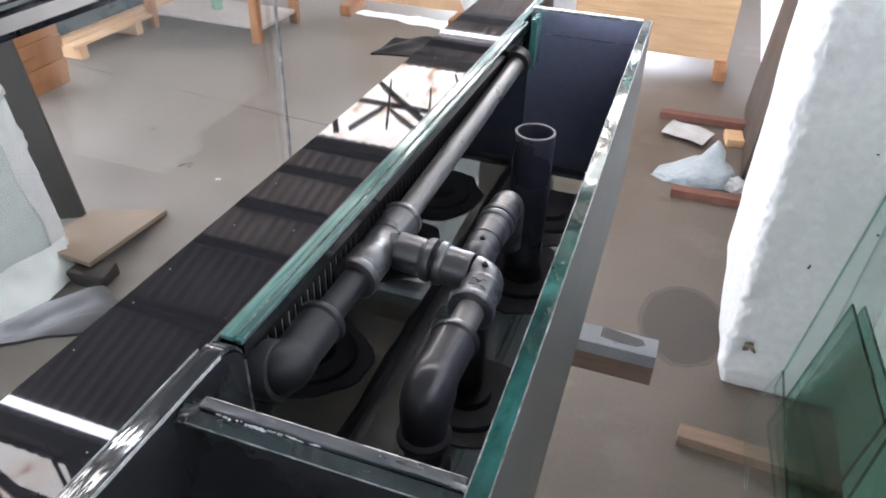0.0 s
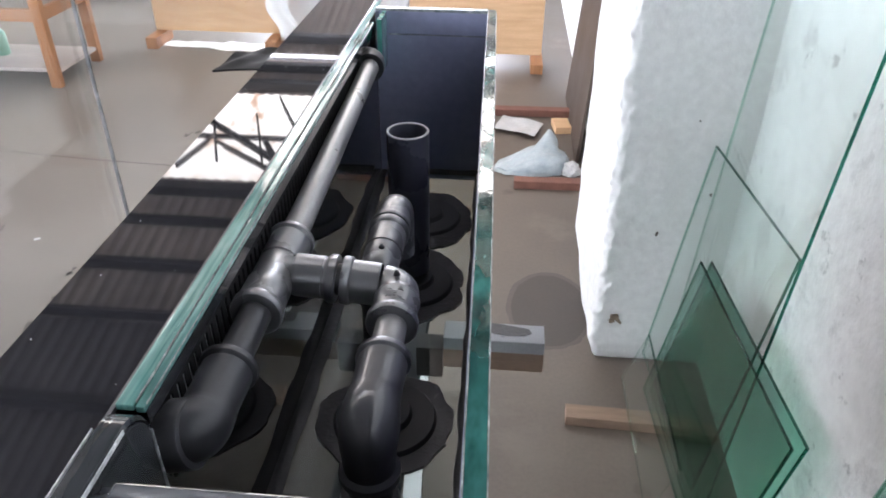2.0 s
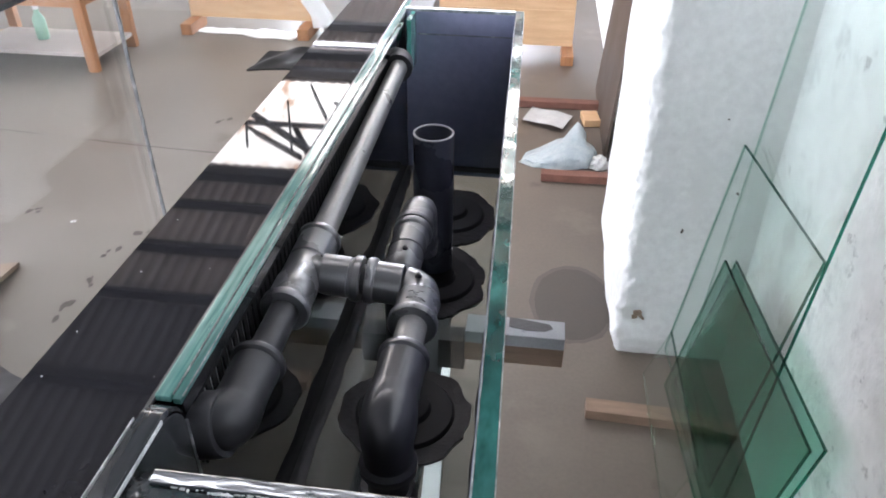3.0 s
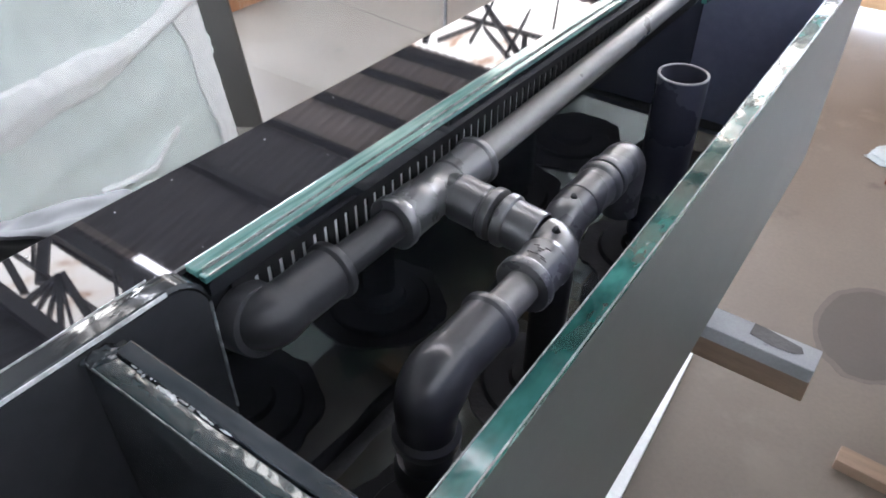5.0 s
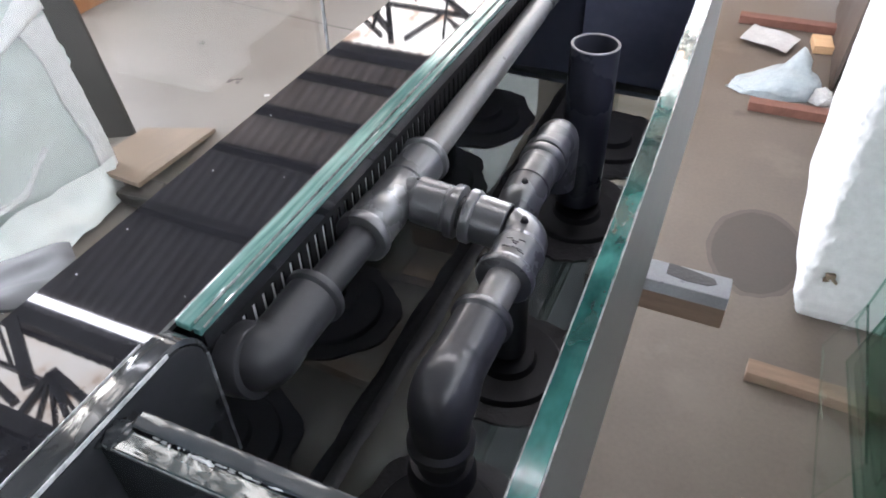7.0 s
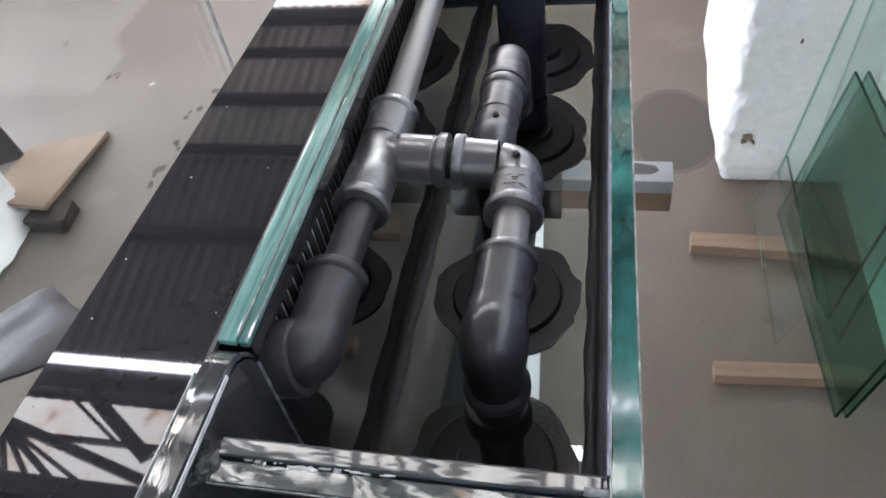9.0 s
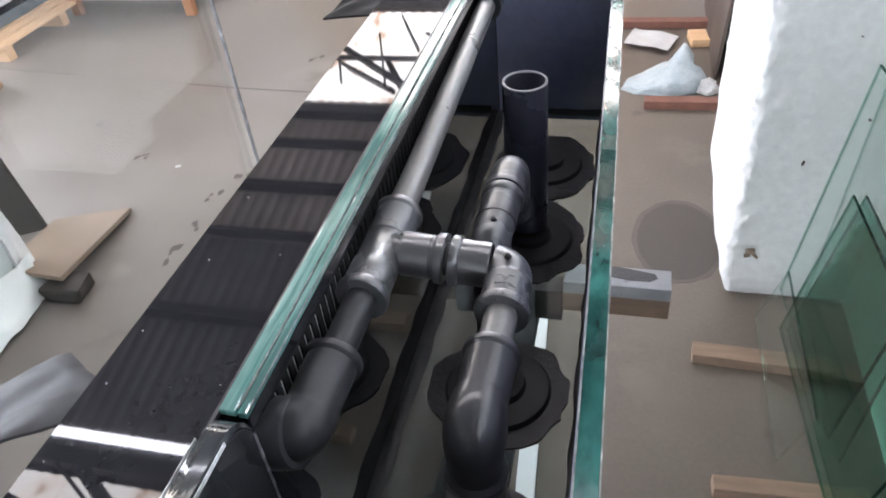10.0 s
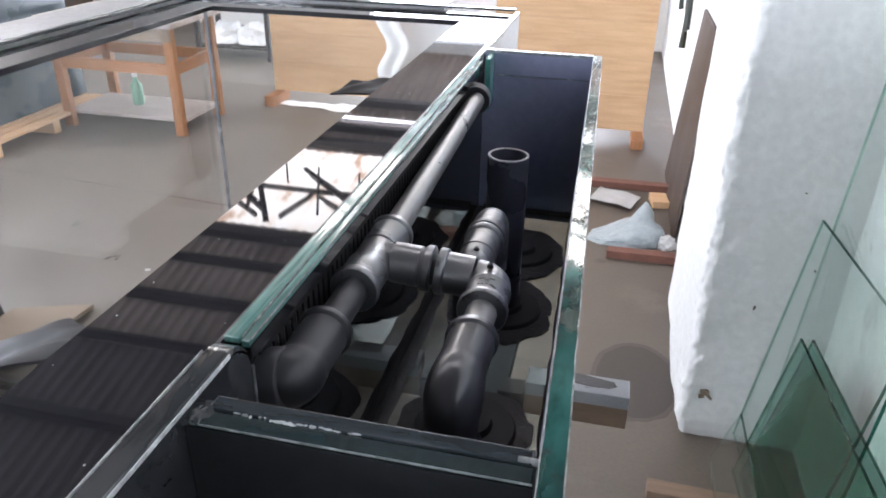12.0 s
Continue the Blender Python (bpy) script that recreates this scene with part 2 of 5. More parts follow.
PVC_LIT_PIPE = coated(surface("lit_grey_pvc_pipe", (0.170, 0.165, 0.161), (0.210, 0.204, 0.199), 8.0, (0.26, 0.36), 0.03, 200, dist=0.001, spec=1.0), 0.7, 0.24)
EMBOSS = surface("scuffed_pvc_mark", (0.10, 0.10, 0.105), (0.15, 0.15, 0.155), 60.0, (0.3, 0.4), 0.0)
PINE = surface("pale_pine", (0.58, 0.36, 0.19), (0.70, 0.465, 0.265), 3.0, (0.55, 0.7), 0.15, 40, stretch=(1, 9, 9))
TIMBER = surface("orange_timber", (0.30, 0.13, 0.05), (0.42, 0.20, 0.09), 4.0, (0.5, 0.65), 0.15, 40, stretch=(9, 9, 1))
DUSTY_WOOD = surface("dusty_grey_plank", (0.21, 0.158, 0.115), (0.29, 0.225, 0.17), 4.0, (0.65, 0.8), 0.15, 50, stretch=(6, 1, 6))
DUSTY_SHELF = surface("dusty_pinkish_board", (0.40, 0.35, 0.32), (0.52, 0.47, 0.44), 4.0, (0.6, 0.8), 0.1, 50)
BATTEN = surface("rough_batten", (0.19, 0.125, 0.085), (0.27, 0.185, 0.130), 6.0, (0.6, 0.8), 0.25, 50, stretch=(1, 8, 8))
BLACK_BOARD = surface("blackish_brown_board", (0.020, 0.017, 0.014), (0.040, 0.034, 0.028), 2.5, (0.5, 0.7), 0.1, 50)
DARK_WOOD = surface("dark_brown_board", (0.055, 0.04, 0.032), (0.10, 0.075, 0.06), 2.5, (0.5, 0.7), 0.1, 50)
GREY_FOAM = surface("grey_foam_board", (0.30, 0.31, 0.33), (0.40, 0.41, 0.43), 8.0, (0.8, 0.9), 0.2, 200, spots=((0.10, 0.10, 0.11), 9.0, 0.64))
DARK_FOAM = surface("dark_foam", (0.034, 0.035, 0.037), (0.052, 0.053, 0.056), 8.0, (0.8, 0.9), 0.2, 200)
BRICK = surface("red_clay", (0.150, 0.066, 0.048), (0.215, 0.098, 0.070), 12.0, (0.8, 0.9), 0.4, 90)
STRAND = surface("dark_green_strand", (0.018, 0.028, 0.022), (0.04, 0.055, 0.045), 20.0, (0.6, 0.8), 0.2, 90)
BAG = surface("pale_blue_plastic", (0.27, 0.325, 0.345), (0.39, 0.44, 0.455), 9.0, (0.3, 0.45), 0.1, 60)
PAPER = surface("white_paper", (0.44, 0.44, 0.435), (0.55, 0.55, 0.54), 6.0, (0.8, 0.9), 0.1, 60)
FILM = through_lit(surface("milky_plastic_film", (0.80, 0.86, 0.84), (0.88, 0.92, 0.905), 4.0, (0.30, 0.45), 0.08, 9, dist=0.01), (0.80, 0.88, 0.86), 0.10)
FILM_WHITE = through_lit(surface("white_film_folds", (0.94, 0.95, 0.95), (0.97, 0.97, 0.97), 6.0, (0.3, 0.45), 0.2, 20, dist=0.01), (0.97, 0.97, 0.97), 0.05)
BLACK_FILM = surface("black_plastic_sheet", (0.034, 0.034, 0.036), (0.048, 0.048, 0.051), 9.0, (0.44, 0.54), 0.0, 60, spec=0.09)
TEAL_BOARD = surface("dark_teal_panel", (0.035, 0.055, 0.065), (0.055, 0.08, 0.09), 2.0, (0.2, 0.35), 0.05, 60)
RIM_STRIP = surface("pale_glossy_strip", (0.60, 0.60, 0.61), (0.70, 0.70, 0.71), 3.0, (0.08, 0.14), 0.0, 60)
WHITE_PAINT = surface("white_board", (0.74, 0.76, 0.78), (0.80, 0.82, 0.84), 3.0, (0.5, 0.7), 0.1, 60)
DAY = glow("daylight_backdrop", [(0.3, (0.88, 0.94, 1.0)), (0.7, (0.92, 0.97, 1.0))], 0.4, (1, 1, 1), DOOR_GLOW)
SHEET = glow("translucent_roof_sheet", [(0.34, (0.50, 0.34, 0.24)), (0.43, (0.92, 0.84, 0.74)), (0.52, (0.97, 0.93, 0.85)), (0.72, (0.97, 0.96, 0.91))], 2.6, (1.6, 0.9, 1), SKYLIGHT)
# glow of the unseen panels added at the side and back
SIDE = glow("added_side_light", [(0.3, (0.90, 0.95, 0.98)), (0.7, (0.93, 0.97, 0.99))], 0.6, (1, 1, 1), SIDE_GLOW)
RIDGE = glow("ridge_gap_daylight", [(0.3, (0.95, 0.97, 1.0)), (0.7, (1, 1, 1))], 0.6, (1, 1, 1), RIDGE_GLOW)


# ---- mesh helpers ----
def finish(name, bm, material, parent=None, label="", smooth=False):
    bmesh.ops.recalc_face_normals(bm, faces=bm.faces)
    me = bpy.data.meshes.new(name)
    bm.to_mesh(me)
    bm.free()
    me.materials.append(material)
    if smooth:
        for f in me.polygons:
            f.use_smooth = True
        me.set_sharp_from_angle(angle=radians(42))
    ob = new(name, me)
    ob.parent = parent
    if label:
        ob["label"] = label
    return ob


def part(name, bm, material, parent, label="", smooth=False):
    return finish(name, bm, material, parent, label, smooth)


def thing(name, label, category, group="", at=(0, 0, 0)):
    """The empty at a thing's base; its parts are built in world places and hung under it."""
    ob = new(name)
    ob.empty_display_size = 0.05
    return tagged(ob, label, category, group)


def prism(bm, outline, z0, z1, bevel=0.0):
    """An upright prism over a plan outline."""
    lo = [bm.verts.new((x, y, z0)) for x, y in outline]
    hi = [bm.verts.new((x, y, z1)) for x, y in outline]
    faces = [bm.faces.new(lo[::-1]), bm.faces.new(hi)]
    k = len(outline)
    for i in range(k):
        faces.append(bm.faces.new((lo[i], lo[(i + 1) % k], hi[(i + 1) % k], hi[i])))
    if bevel:
        edges = {e for f in faces for e in f.edges}
        bmesh.ops.bevel(bm, geom=list(edges), offset=bevel, segments=2, affect="EDGES", profile=0.6)
    return bm


def box(x0, x1, y0, y1, z0, z1, bevel=0.0, bm=None):
    return prism(bm or bmesh.new(), [(x0, y0), (x1, y0), (x1, y1), (x0, y1)], z0, z1, bevel)


def slab(centre, size, turn=(0, 0, 0), bevel=0.0, bm=None):
    """A turned box: centre, size, degrees about x, y, z."""
    b = box(-size[0] / 2, size[0] / 2, -size[1] / 2, size[1] / 2, -size[2] / 2, size[2] / 2, bevel)
    b.transform(pose(*centre, *turn))
    if bm is None:
        return b
    me = bpy.data.meshes.new("tmp")
    b.to_mesh(me)
    b.free()
    bm.from_mesh(me)
    bpy.data.meshes.remove(me)
    return bm


def lathe(profile, base, axis, seg=40, bm=None):
    """A body of revolution: profile of (along, radius), from base along axis; open where it starts and ends at a radius."""
    bm = bm or bmesh.new()
    q = Vector(axis).to_track_quat("Z", "Y").to_matrix().to_4x4()
    m = Matrix.Translation(base) @ q
    rings = []
    for h, r in profile:
        if r < 1e-6:
            rings.append([bm.verts.new(m @ Vector((0, 0, h)))])
        else:
            rings.append([bm.verts.new(m @ Vector((r * math.cos(a), r * math.sin(a), h))) for a in (2 * math.pi * i / seg for i in range(seg))])
    for a, b in zip(rings, rings[1:]):
        for i in range(seg):
            j = (i + 1) % seg
            if len(a) == 1 and len(b) > 1:
                bm.faces.new((a[0], b[i], b[j]))
            elif len(b) == 1 and len(a) > 1:
                bm.faces.new((a[i], b[0], a[j]))
            elif len(a) > 1:
                bm.faces.new((a[i], a[j], b[j], b[i]))
    return bm


def sweep(points, radius, seg=36, bm=None, caps=True):
    """A round tube through the points; radius: one number or one for each point."""
    bm = bm or bmesh.new()
    pts = [Vector(p) for p in points]
    up, rings = None, []
    for i, p in enumerate(pts):
        d = (pts[min(i + 1, len(pts) - 1)] - pts[max(i - 1, 0)]).normalized()
        if up is None:
            up = d.orthogonal().normalized()
        up = (up - d * up.dot(d)).normalized()
        side = d.cross(up)
        r = radius[i] if isinstance(radius, (list, tuple)) else radius
        rings.append([bm.verts.new(p + r * (math.cos(a) * up + math.sin(a) * side)) for a in (2 * math.pi * k / seg for k in range(seg))])
    for a, b in zip(rings, rings[1:]):
        for k in range(seg):
            bm.faces.new((a[k], a[(k + 1) % seg], b[(k + 1) % seg], b[k]))
    if caps:
        bm.faces.new(rings[0][::-1])
        bm.faces.new(rings[-1])
    return bm


def bend(corner, d0, d1, r, steps=14):
    """Points of a quarter bend that comes in along d0 and leaves along d1, its corner at `corner`."""
    c, a, b = Vector(corner), Vector(d0).normalized(), Vector(d1).normalized()
    o = c - a * r + b * r
    return [o + r * (math.sin(t) * a - math.cos(t) * b) for t in (math.pi / 2 * i / steps for i in range(steps + 1))]


def wrinkle(bm, amount, scale, seed=0.0, axis=None):
    for v in bm.verts:
        k = noise.noise_vector((v.co + Vector((seed, seed * 1.7, seed * 0.3))) * scale) * amount
        v.co += k if axis is None else Vector(axis) * k.x


def sheet(corners, nx, ny, thick=0.0):
    """A grid over four corners (a, b, c, d in turn), for folded sheets."""
    a, b, c, d = (Vector(p) for p in corners)
    bm = bmesh.new()
    g = [[bm.verts.new(a.lerp(b, i / nx).lerp(d.lerp(c, i / nx), j / ny)) for i in range(nx + 1)] for j in range(ny + 1)]
    for j in range(ny):
        for i in range(nx):
            bm.faces.new((g[j][i], g[j][i + 1], g[j + 1][i + 1], g[j + 1][i]))
    return bm


def thicken(bm, t):
    bmesh.ops.recalc_face_normals(bm, faces=bm.faces)
    bmesh.ops.solidify(bm, geom=list(bm.faces), thickness=t)
    return bm


# ---- the hall: floor, walls, roof ----
GABLE_Y, GABLE_Z, SLOPE = 2.22, 5.30, 0.235


def roof_z(y):
    return GABLE_Z - SLOPE * abs(y - GABLE_Y)


FLOOR_X, FLOOR_Y = (-7.0, 1.3), (-3.5, 9.6)
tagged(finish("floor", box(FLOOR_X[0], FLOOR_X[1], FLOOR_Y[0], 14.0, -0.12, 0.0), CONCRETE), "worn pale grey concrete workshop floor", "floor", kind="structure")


def wall(name, bm, label, material=PLASTER):
    return tagged(finish(name, bm, material), label, "wall", kind="structure")


side = bmesh.new()
for y0, y1, z0, z1 in ((FLOOR_Y[0], 9.8, 0, 0.75), (FLOOR_Y[0], 9.8, 3.45, 5.4), (FLOOR_Y[0], -3.0, 0.75, 3.45), (1.0, 1.4, 0.75, 3.45), (5.2, 9.8, 0.75, 3.45)):
    box(-7.2, -7.0, y0, y1, z0, z1, bm=side)
wall("wall_left", side, "plain white plastered side wall with openings for added light")
# unseen panels added to light the hall from the left
for y0, y1 in ((-3.0, 1.0), (1.4, 5.2)):
    tagged(finish("window_side", box(-7.19, -7.17, y0, y1, 0.75, 3.45), SIDE), "unseen glowing panel added to brighten the hall", "window", kind="structure")
back = bmesh.new()
for x0, x1, z0, z1 in ((-7.0, -5.8, 0, 5.4), (-3.0, 1.3, 0, 5.4), (-5.8, -3.0, 0, 0.9), (-5.8, -3.0, 3.2, 5.4)):
    box(x0, x1, FLOOR_Y[0] - 0.2, FLOOR_Y[0], z0, z1, bm=back)
wall("wall_back", back, "plain white plastered end wall with an opening for added light")
# another unseen panel, added to light what faces the back wall
tagged(finish("window_back", box(-5.8, -3.0, FLOOR_Y[0] - 0.19, FLOOR_Y[0] - 0.17, 0.9, 3.2), SIDE), "unseen glowing panel added to brighten the hall", "window", kind="structure")
wall("wall_right", box(0.90, 1.30, FLOOR_Y[0], 2.6, 0, 5.4), "rough white plastered side wall with grey stains", STAINED_PLASTER)
wall("wall_right_far", box(0.62, 1.30, 3.0, 9.6, 0, 5.4), "rough white plastered wall behind the pillar")
far = bmesh.new()
for x0, x1, z0, z1 in ((-7.0, -3.3, 0, 5.4), (-0.15, 1.3, 0, 5.4), (-3.3, -0.15, 3.42, 5.4)):
    box(x0, x1, 9.6, 9.8, z0, z1, bm=far)
wall("wall_far", far, "white plastered end wall round a wide open gateway")
tagged(finish("backdrop", box(-9.0, 6.0, 14.0, 14.1, -0.1, 7.0), DAY), "bright overcast daylight outside the open gateway", "backdrop", kind="structure")


def pillar():
    """The thick wall end: one rounded, ragged corner of thick plaster."""
    bm = bmesh.new()
    x0, x1, y0, y1, r = 0.445, 0.93, 2.095, 3.05, 0.034
    plan = [(x0 + r - r * math.cos(a), y0 + r - r * math.sin(a)) for a in (math.pi / 2 * i / 14 for i in range(15))]
    plan += [(x0 + r + (x1 - x0 - r) * i / 26, y0) for i in range(1, 27)] + [(x1, y1), (x0, y1)] + [(x0, y1 - (y1 - y0 - r) * i / 40) for i in range(1, 40)]
    levels = [1.9 * k / 170 for k in range(171)] + [2.4, 3.2, 4.2, 5.4]
    rows = [[bm.verts.new((x, y, z)) for x, y in plan] for z in levels]
    for a, b in zip(rows, rows[1:]):
        for i in range(len(plan)):
            j = (i + 1) % len(plan)
            bm.faces.new((a[i], a[j], b[j], b[i]))
    for v in bm.verts:
        p = v.co.copy()
        corner = max(0.0, 1 - abs(p.x + p.y - x0 - y0 - 0.05) / 0.12)
        k = noise.noise(p * 2.6) * 0.014 + noise.noise(p * 9.0) * 0.004 + noise.noise(p * 31.0) * 0.0012
        k += corner * (0.010 * abs(noise.noise(p * 13.0)) + 0.006 * noise.noise(p * 40.0))
        flake = max(0.0, min(1.0, (noise.noise(p * 11.0) + 0.6 * noise.noise(p * 29.0) - 0.05) * 5))
        k -= 0.006 * flake * min(1.0, corner * 2.2)
        hollow = max(0.0, 1 - math.hypot((p.x - 0.530) / 0.030, (p.z - 0.215) / 0.040)) if p.y < 2.2 else 0
        v.co.x += k if p.x < 0.9 else 0
        v.co.y += (k * 0.8 if p.y < 2.9 else 0) + 0.03 * hollow
        if p.z < 0.12 and p.x < 0.9:
            v.co.y += 0.03 * (1 - p.z / 0.12) ** 2
            v.co.x += 0.02 * (1 - p.z / 0.12) ** 2
    ob = finish("wall_pillar", bm, PLASTER, smooth=True)
    chip = bmesh.new()
    for cx, cz, w, h, t in ((0.532, 0.228, 0.040, 0.020, 10), (0.520, 0.205, 0.022, 0.026, -20), (0.548, 0.206, 0.018, 0.012, 30)):
        slab((cx, 2.113, cz), (w, 0.03, h), (0, t, 0), 0.004, chip)
    wrinkle(chip, 0.012, 40.0, 3.0)
    for px, pz, w, h in ((0.627, 0.63, 0.006, 0.018), (0.70, 1.08, 0.008, 0.005), (0.79, 0.80, 0.005, 0.007)):
        pit = slab((px, 2.0955, pz), (w, 0.012, h), (0, 20, 0), 0.002)
        wrinkle(pit, 0.006, 60.0, px)
        part("pit", pit, DARK_WOOD, ob, "dark pit in the plaster")
    part("dirt", chip, BROWN_DIRT, ob, "brown dirt in a broken hollow of the plaster", True)
    return ob


tagged(pillar(), "thick white plastered pillar with rough rounded corner", "pillar", kind="structure")

# roof: corrugated sheets on both slopes, with openings where translucent sheets lie
LIGHT_END = 1.0
LIGHT_ROWS = ((5.65, 7.02, 1.0), (1.28, 1.88, 1.0))


def corrugated(y0, y1, x0, x1):
    bm = bmesh.new()
    xs = np.arange(x0, x1 + 0.0137, 0.0275)
    a = [bm.verts.new((x, y0, roof_z(y0) + 0.007 * math.cos(x * 2 * math.pi / 0.110))) for x in xs]
    b = [bm.verts.new((x, y1, roof_z(y1) + 0.007 * math.cos(x * 2 * math.pi / 0.110))) for x in xs]
    for i in range(len(xs) - 1):
        bm.faces.new((a[i], a[i + 1], b[i + 1], b[i]))
    return bm


def join(bms):
    out = bmesh.new()
    for b in bms:
        me = bpy.data.meshes.new("tmp")
        b.to_mesh(me)
        b.free()
        out.from_mesh(me)
        bpy.data.meshes.remove(me)
    return out


RIDGE_GAP, FAR_GAP, GAP_END = (2.182, 2.262), (7.68, 7.74), -4.72
near_runs = ((-3.7, 1.28), (1.88, RIDGE_GAP[0]))
dark_runs = ((3.99, 5.65), (7.02, FAR_GAP[0]), (FAR_GAP[1], 9.75))
GAPS = (RIDGE_GAP, FAR_GAP)
ceiling = join([corrugated(a, b, -7.2, 1.3) for a, b in dark_runs] + [corrugated(a, b, end, 1.3) for a, b, end in LIGHT_ROWS[:1] + tuple((a, b, LIGHT_END) for a, b in GAPS)] + [corrugated(a, b, -7.2, GAP_END) for a, b in GAPS])
ceiling_near = join([corrugated(a, b, -7.2, 1.3) for a, b in near_runs] + [corrugated(a, b, end, 1.3) for a, b, end in LIGHT_ROWS[1:]])
tagged(finish("ceiling_near", ceiling_near, SHADED_ROOFING), "corrugated metal roof over the hall, its shade in the colour", "roof", kind="structure")
tagged(finish("ceiling_ridge", corrugated(RIDGE_GAP[1], 3.99, -7.2, 1.3), DIM_ROOFING), "brown corrugated metal roof below the ridge, dimmed for shade", "roof", kind="structure")
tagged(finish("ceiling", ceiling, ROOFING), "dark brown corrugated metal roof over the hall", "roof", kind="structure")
for y0, y1, end in LIGHT_ROWS:
    tagged(finish("window_skylight", corrugated(y0, y1, -7.2, end), SHEET), "translucent cream roof sheets streaked with rust", "skylight", kind="structure")
for y0, y1 in GAPS:
    tagged(finish("window_gap", box(GAP_END, LIGHT_END, y0, y1, min(roof_z(y0), roof_z(y1)) - 0.034, min(roof_z(y0), roof_z(y1)) - 0.024), RIDGE), "narrow bright gap between roof sheets", "skylight", kind="structure")

PURLINS = ((8.02, 0.06), (7.42, 0.06), (7.08, 0.06), (5.42, 0.07), (5.01, 0.02), (4.50, 0.035), (3.99, 0.02), (3.22, 0.05), (1.98, 0.06), (1.2, 0.06), (0.3, 0.06), (-0.7, 0.06), (-1.7, 0.06), (-2.7, 0.06))
for y, half in PURLINS:
    tagged(finish("trim_purlin", box(-7.1, 1.25, y - half, y + half, roof_z(y) - 0.115, roof_z(y) - 0.03), STEEL), "dark steel purlin under the roof", "purlin", "roof purlins", "structure")


def truss(y_list, x):
    """A steel lattice girder along the roof slope at x."""
    bm = bmesh.new()
    for y0, y1 in zip(y_list, y_list[1:]):
        a, b = Vector((x, y0, roof_z(y0) - 0.2)), Vector((x, y1, roof_z(y1) - 0.2))
        c, d = a - Vector((0, 0, 0.5)), b - Vector((0, 0, 0.5))
        for p, q, r in ((a, b, 0.022), (c, d, 0.022), (a, d, 0.015), (b, d, 0.015)):
            sweep([p, q], r, 6, bm)
    return bm


for x in (-5.6, 0.4):
    tagged(finish("trim_truss", join([truss([-3.4, -2.4, -1.4, -0.4, 0.6, 1.3, 2.0], x)]), STEEL), "dark steel lattice roof truss", "truss", "roof trusses", "structure")
def under_roof(x0, y0, x1, y1, half, depth=0.05):
    """A flat steel bar laid under the sheets from one place to another."""
    a, b = Vector((x0, y0, roof_z(y0) - 0.06)), Vector((x1, y1, roof_z(y1) - 0.06))
    return slab((a + b) / 2, ((b - a).length, 2 * half, depth), (0, 0, math.degrees(math.atan2(y1 - y0, x1 - x0))))


# (start, end, half width) of the bars in one bay, x from the bay's start
FAR_BAY = ((0, 6.24, 0.37, 5.57, 0.028), (-0.09, 7.05, 1.49, 5.60, 0.024), (0.34, 7.05, 0.88, 5.64, 0.010), (-0.07, 7.05, 0.34, 6.19, 0.010), (0.81, 7.06, 1.32, 5.60, 0.010), (0.61, 6.32, 0.49, 5.64, 0.012), (-0.48, 6.20, 0.23, 5.64, 0.014))
NEAR_BAY = ((0.26, 1.90, 0.79, 1.59, 0.012), (0.43, 1.91, 1.06, 1.50, 0.045), (0.0, 1.63, 1.12, 1.345, 0.030), (0.02, 1.60, 0.10, 1.27, 0.022), (0.02, 1.60, 0.25, 1.27, 0.010), (0.02, 1.60, 0.41, 1.27, 0.012), (0.02, 1.60, 0.58, 1.27, 0.020), (0.02, 1.60, 0.78, 1.27, 0.013))
for chord_y, chord_half, bay, bay_x in ((6.20, 0.012, FAR_BAY, -3.43), (1.555, 0.013, NEAR_BAY, -3.62)):
    bracing = tagged(finish("trim_bracing", under_roof(-7.0, chord_y, 1.2, chord_y, chord_half), STEEL), "dark steel bracing bars under the roof sheets", "bracing", kind="structure")
    for k in range(-3, 4):
        for x0, y0, x1, y1, half in bay:
            x = bay_x + 1.15 * k
            part("bar", under_roof(x + x0, y0, x + x1, y1, half), STEEL, bracing)


# ---- the aquarium ----
RIM = 1.690
BX = -0.2165                       # outer side of the tank's back pane
TX0, TX1, TY0, TY1 = -1.108, BX, -1.25, 1.570
TANK_FLOOR = 0.800


def right_x(y):
    """Inner face of the overflow box's outer pane."""
    return 0.0235 - 0.0212 * y


tank = thing("aquarium", "large frameless glass aquarium with black glass bracing round its rim", "aquarium")
part("bottom_pane", box(TX0, TX1 + 0.022, TY0, TY1, TANK_FLOOR, TANK_FLOOR + 0.019), DUSTY_GLASS, tank).visible_shadow = False
far_pane = part("far_pane", box(TX0, TX1, TY1 - 0.016, TY1, TANK_FLOOR + 0.02, RIM - 0.006), GLASS, tank)
left_pane = part("left_pane", box(TX0, TX0 + 0.016, TY0, TY1 - 0.017, TANK_FLOOR + 0.02, RIM - 0.006), GLASS, tank)
near_pane = part("near_pane", box(TX0 + 0.018, TX1, TY0, TY0 + 0.016, TANK_FLOOR + 0.02, RIM - 0.006), GLASS, tank)
for o in (far_pane, left_pane, near_pane):
    o.visible_shadow = False
    o.data.materials.append(DUSTY_GLASS)
    for f in o.data.polygons:
        f.material_index = 1 if abs(f.normal.z) > 0.9 else 0
part("pane_edge", box(TX0, TX1, TY1 - 0.016, TY1, RIM - 0.0055, RIM, 0.001), PALE_EDGE, tank, "pale polished glass edge")
part("pane_edge", box(TX0, TX0 + 0.016, TY0, TY1 - 0.017, RIM - 0.0055, RIM, 0.001), PALE_EDGE, tank, "pale polished glass edge")
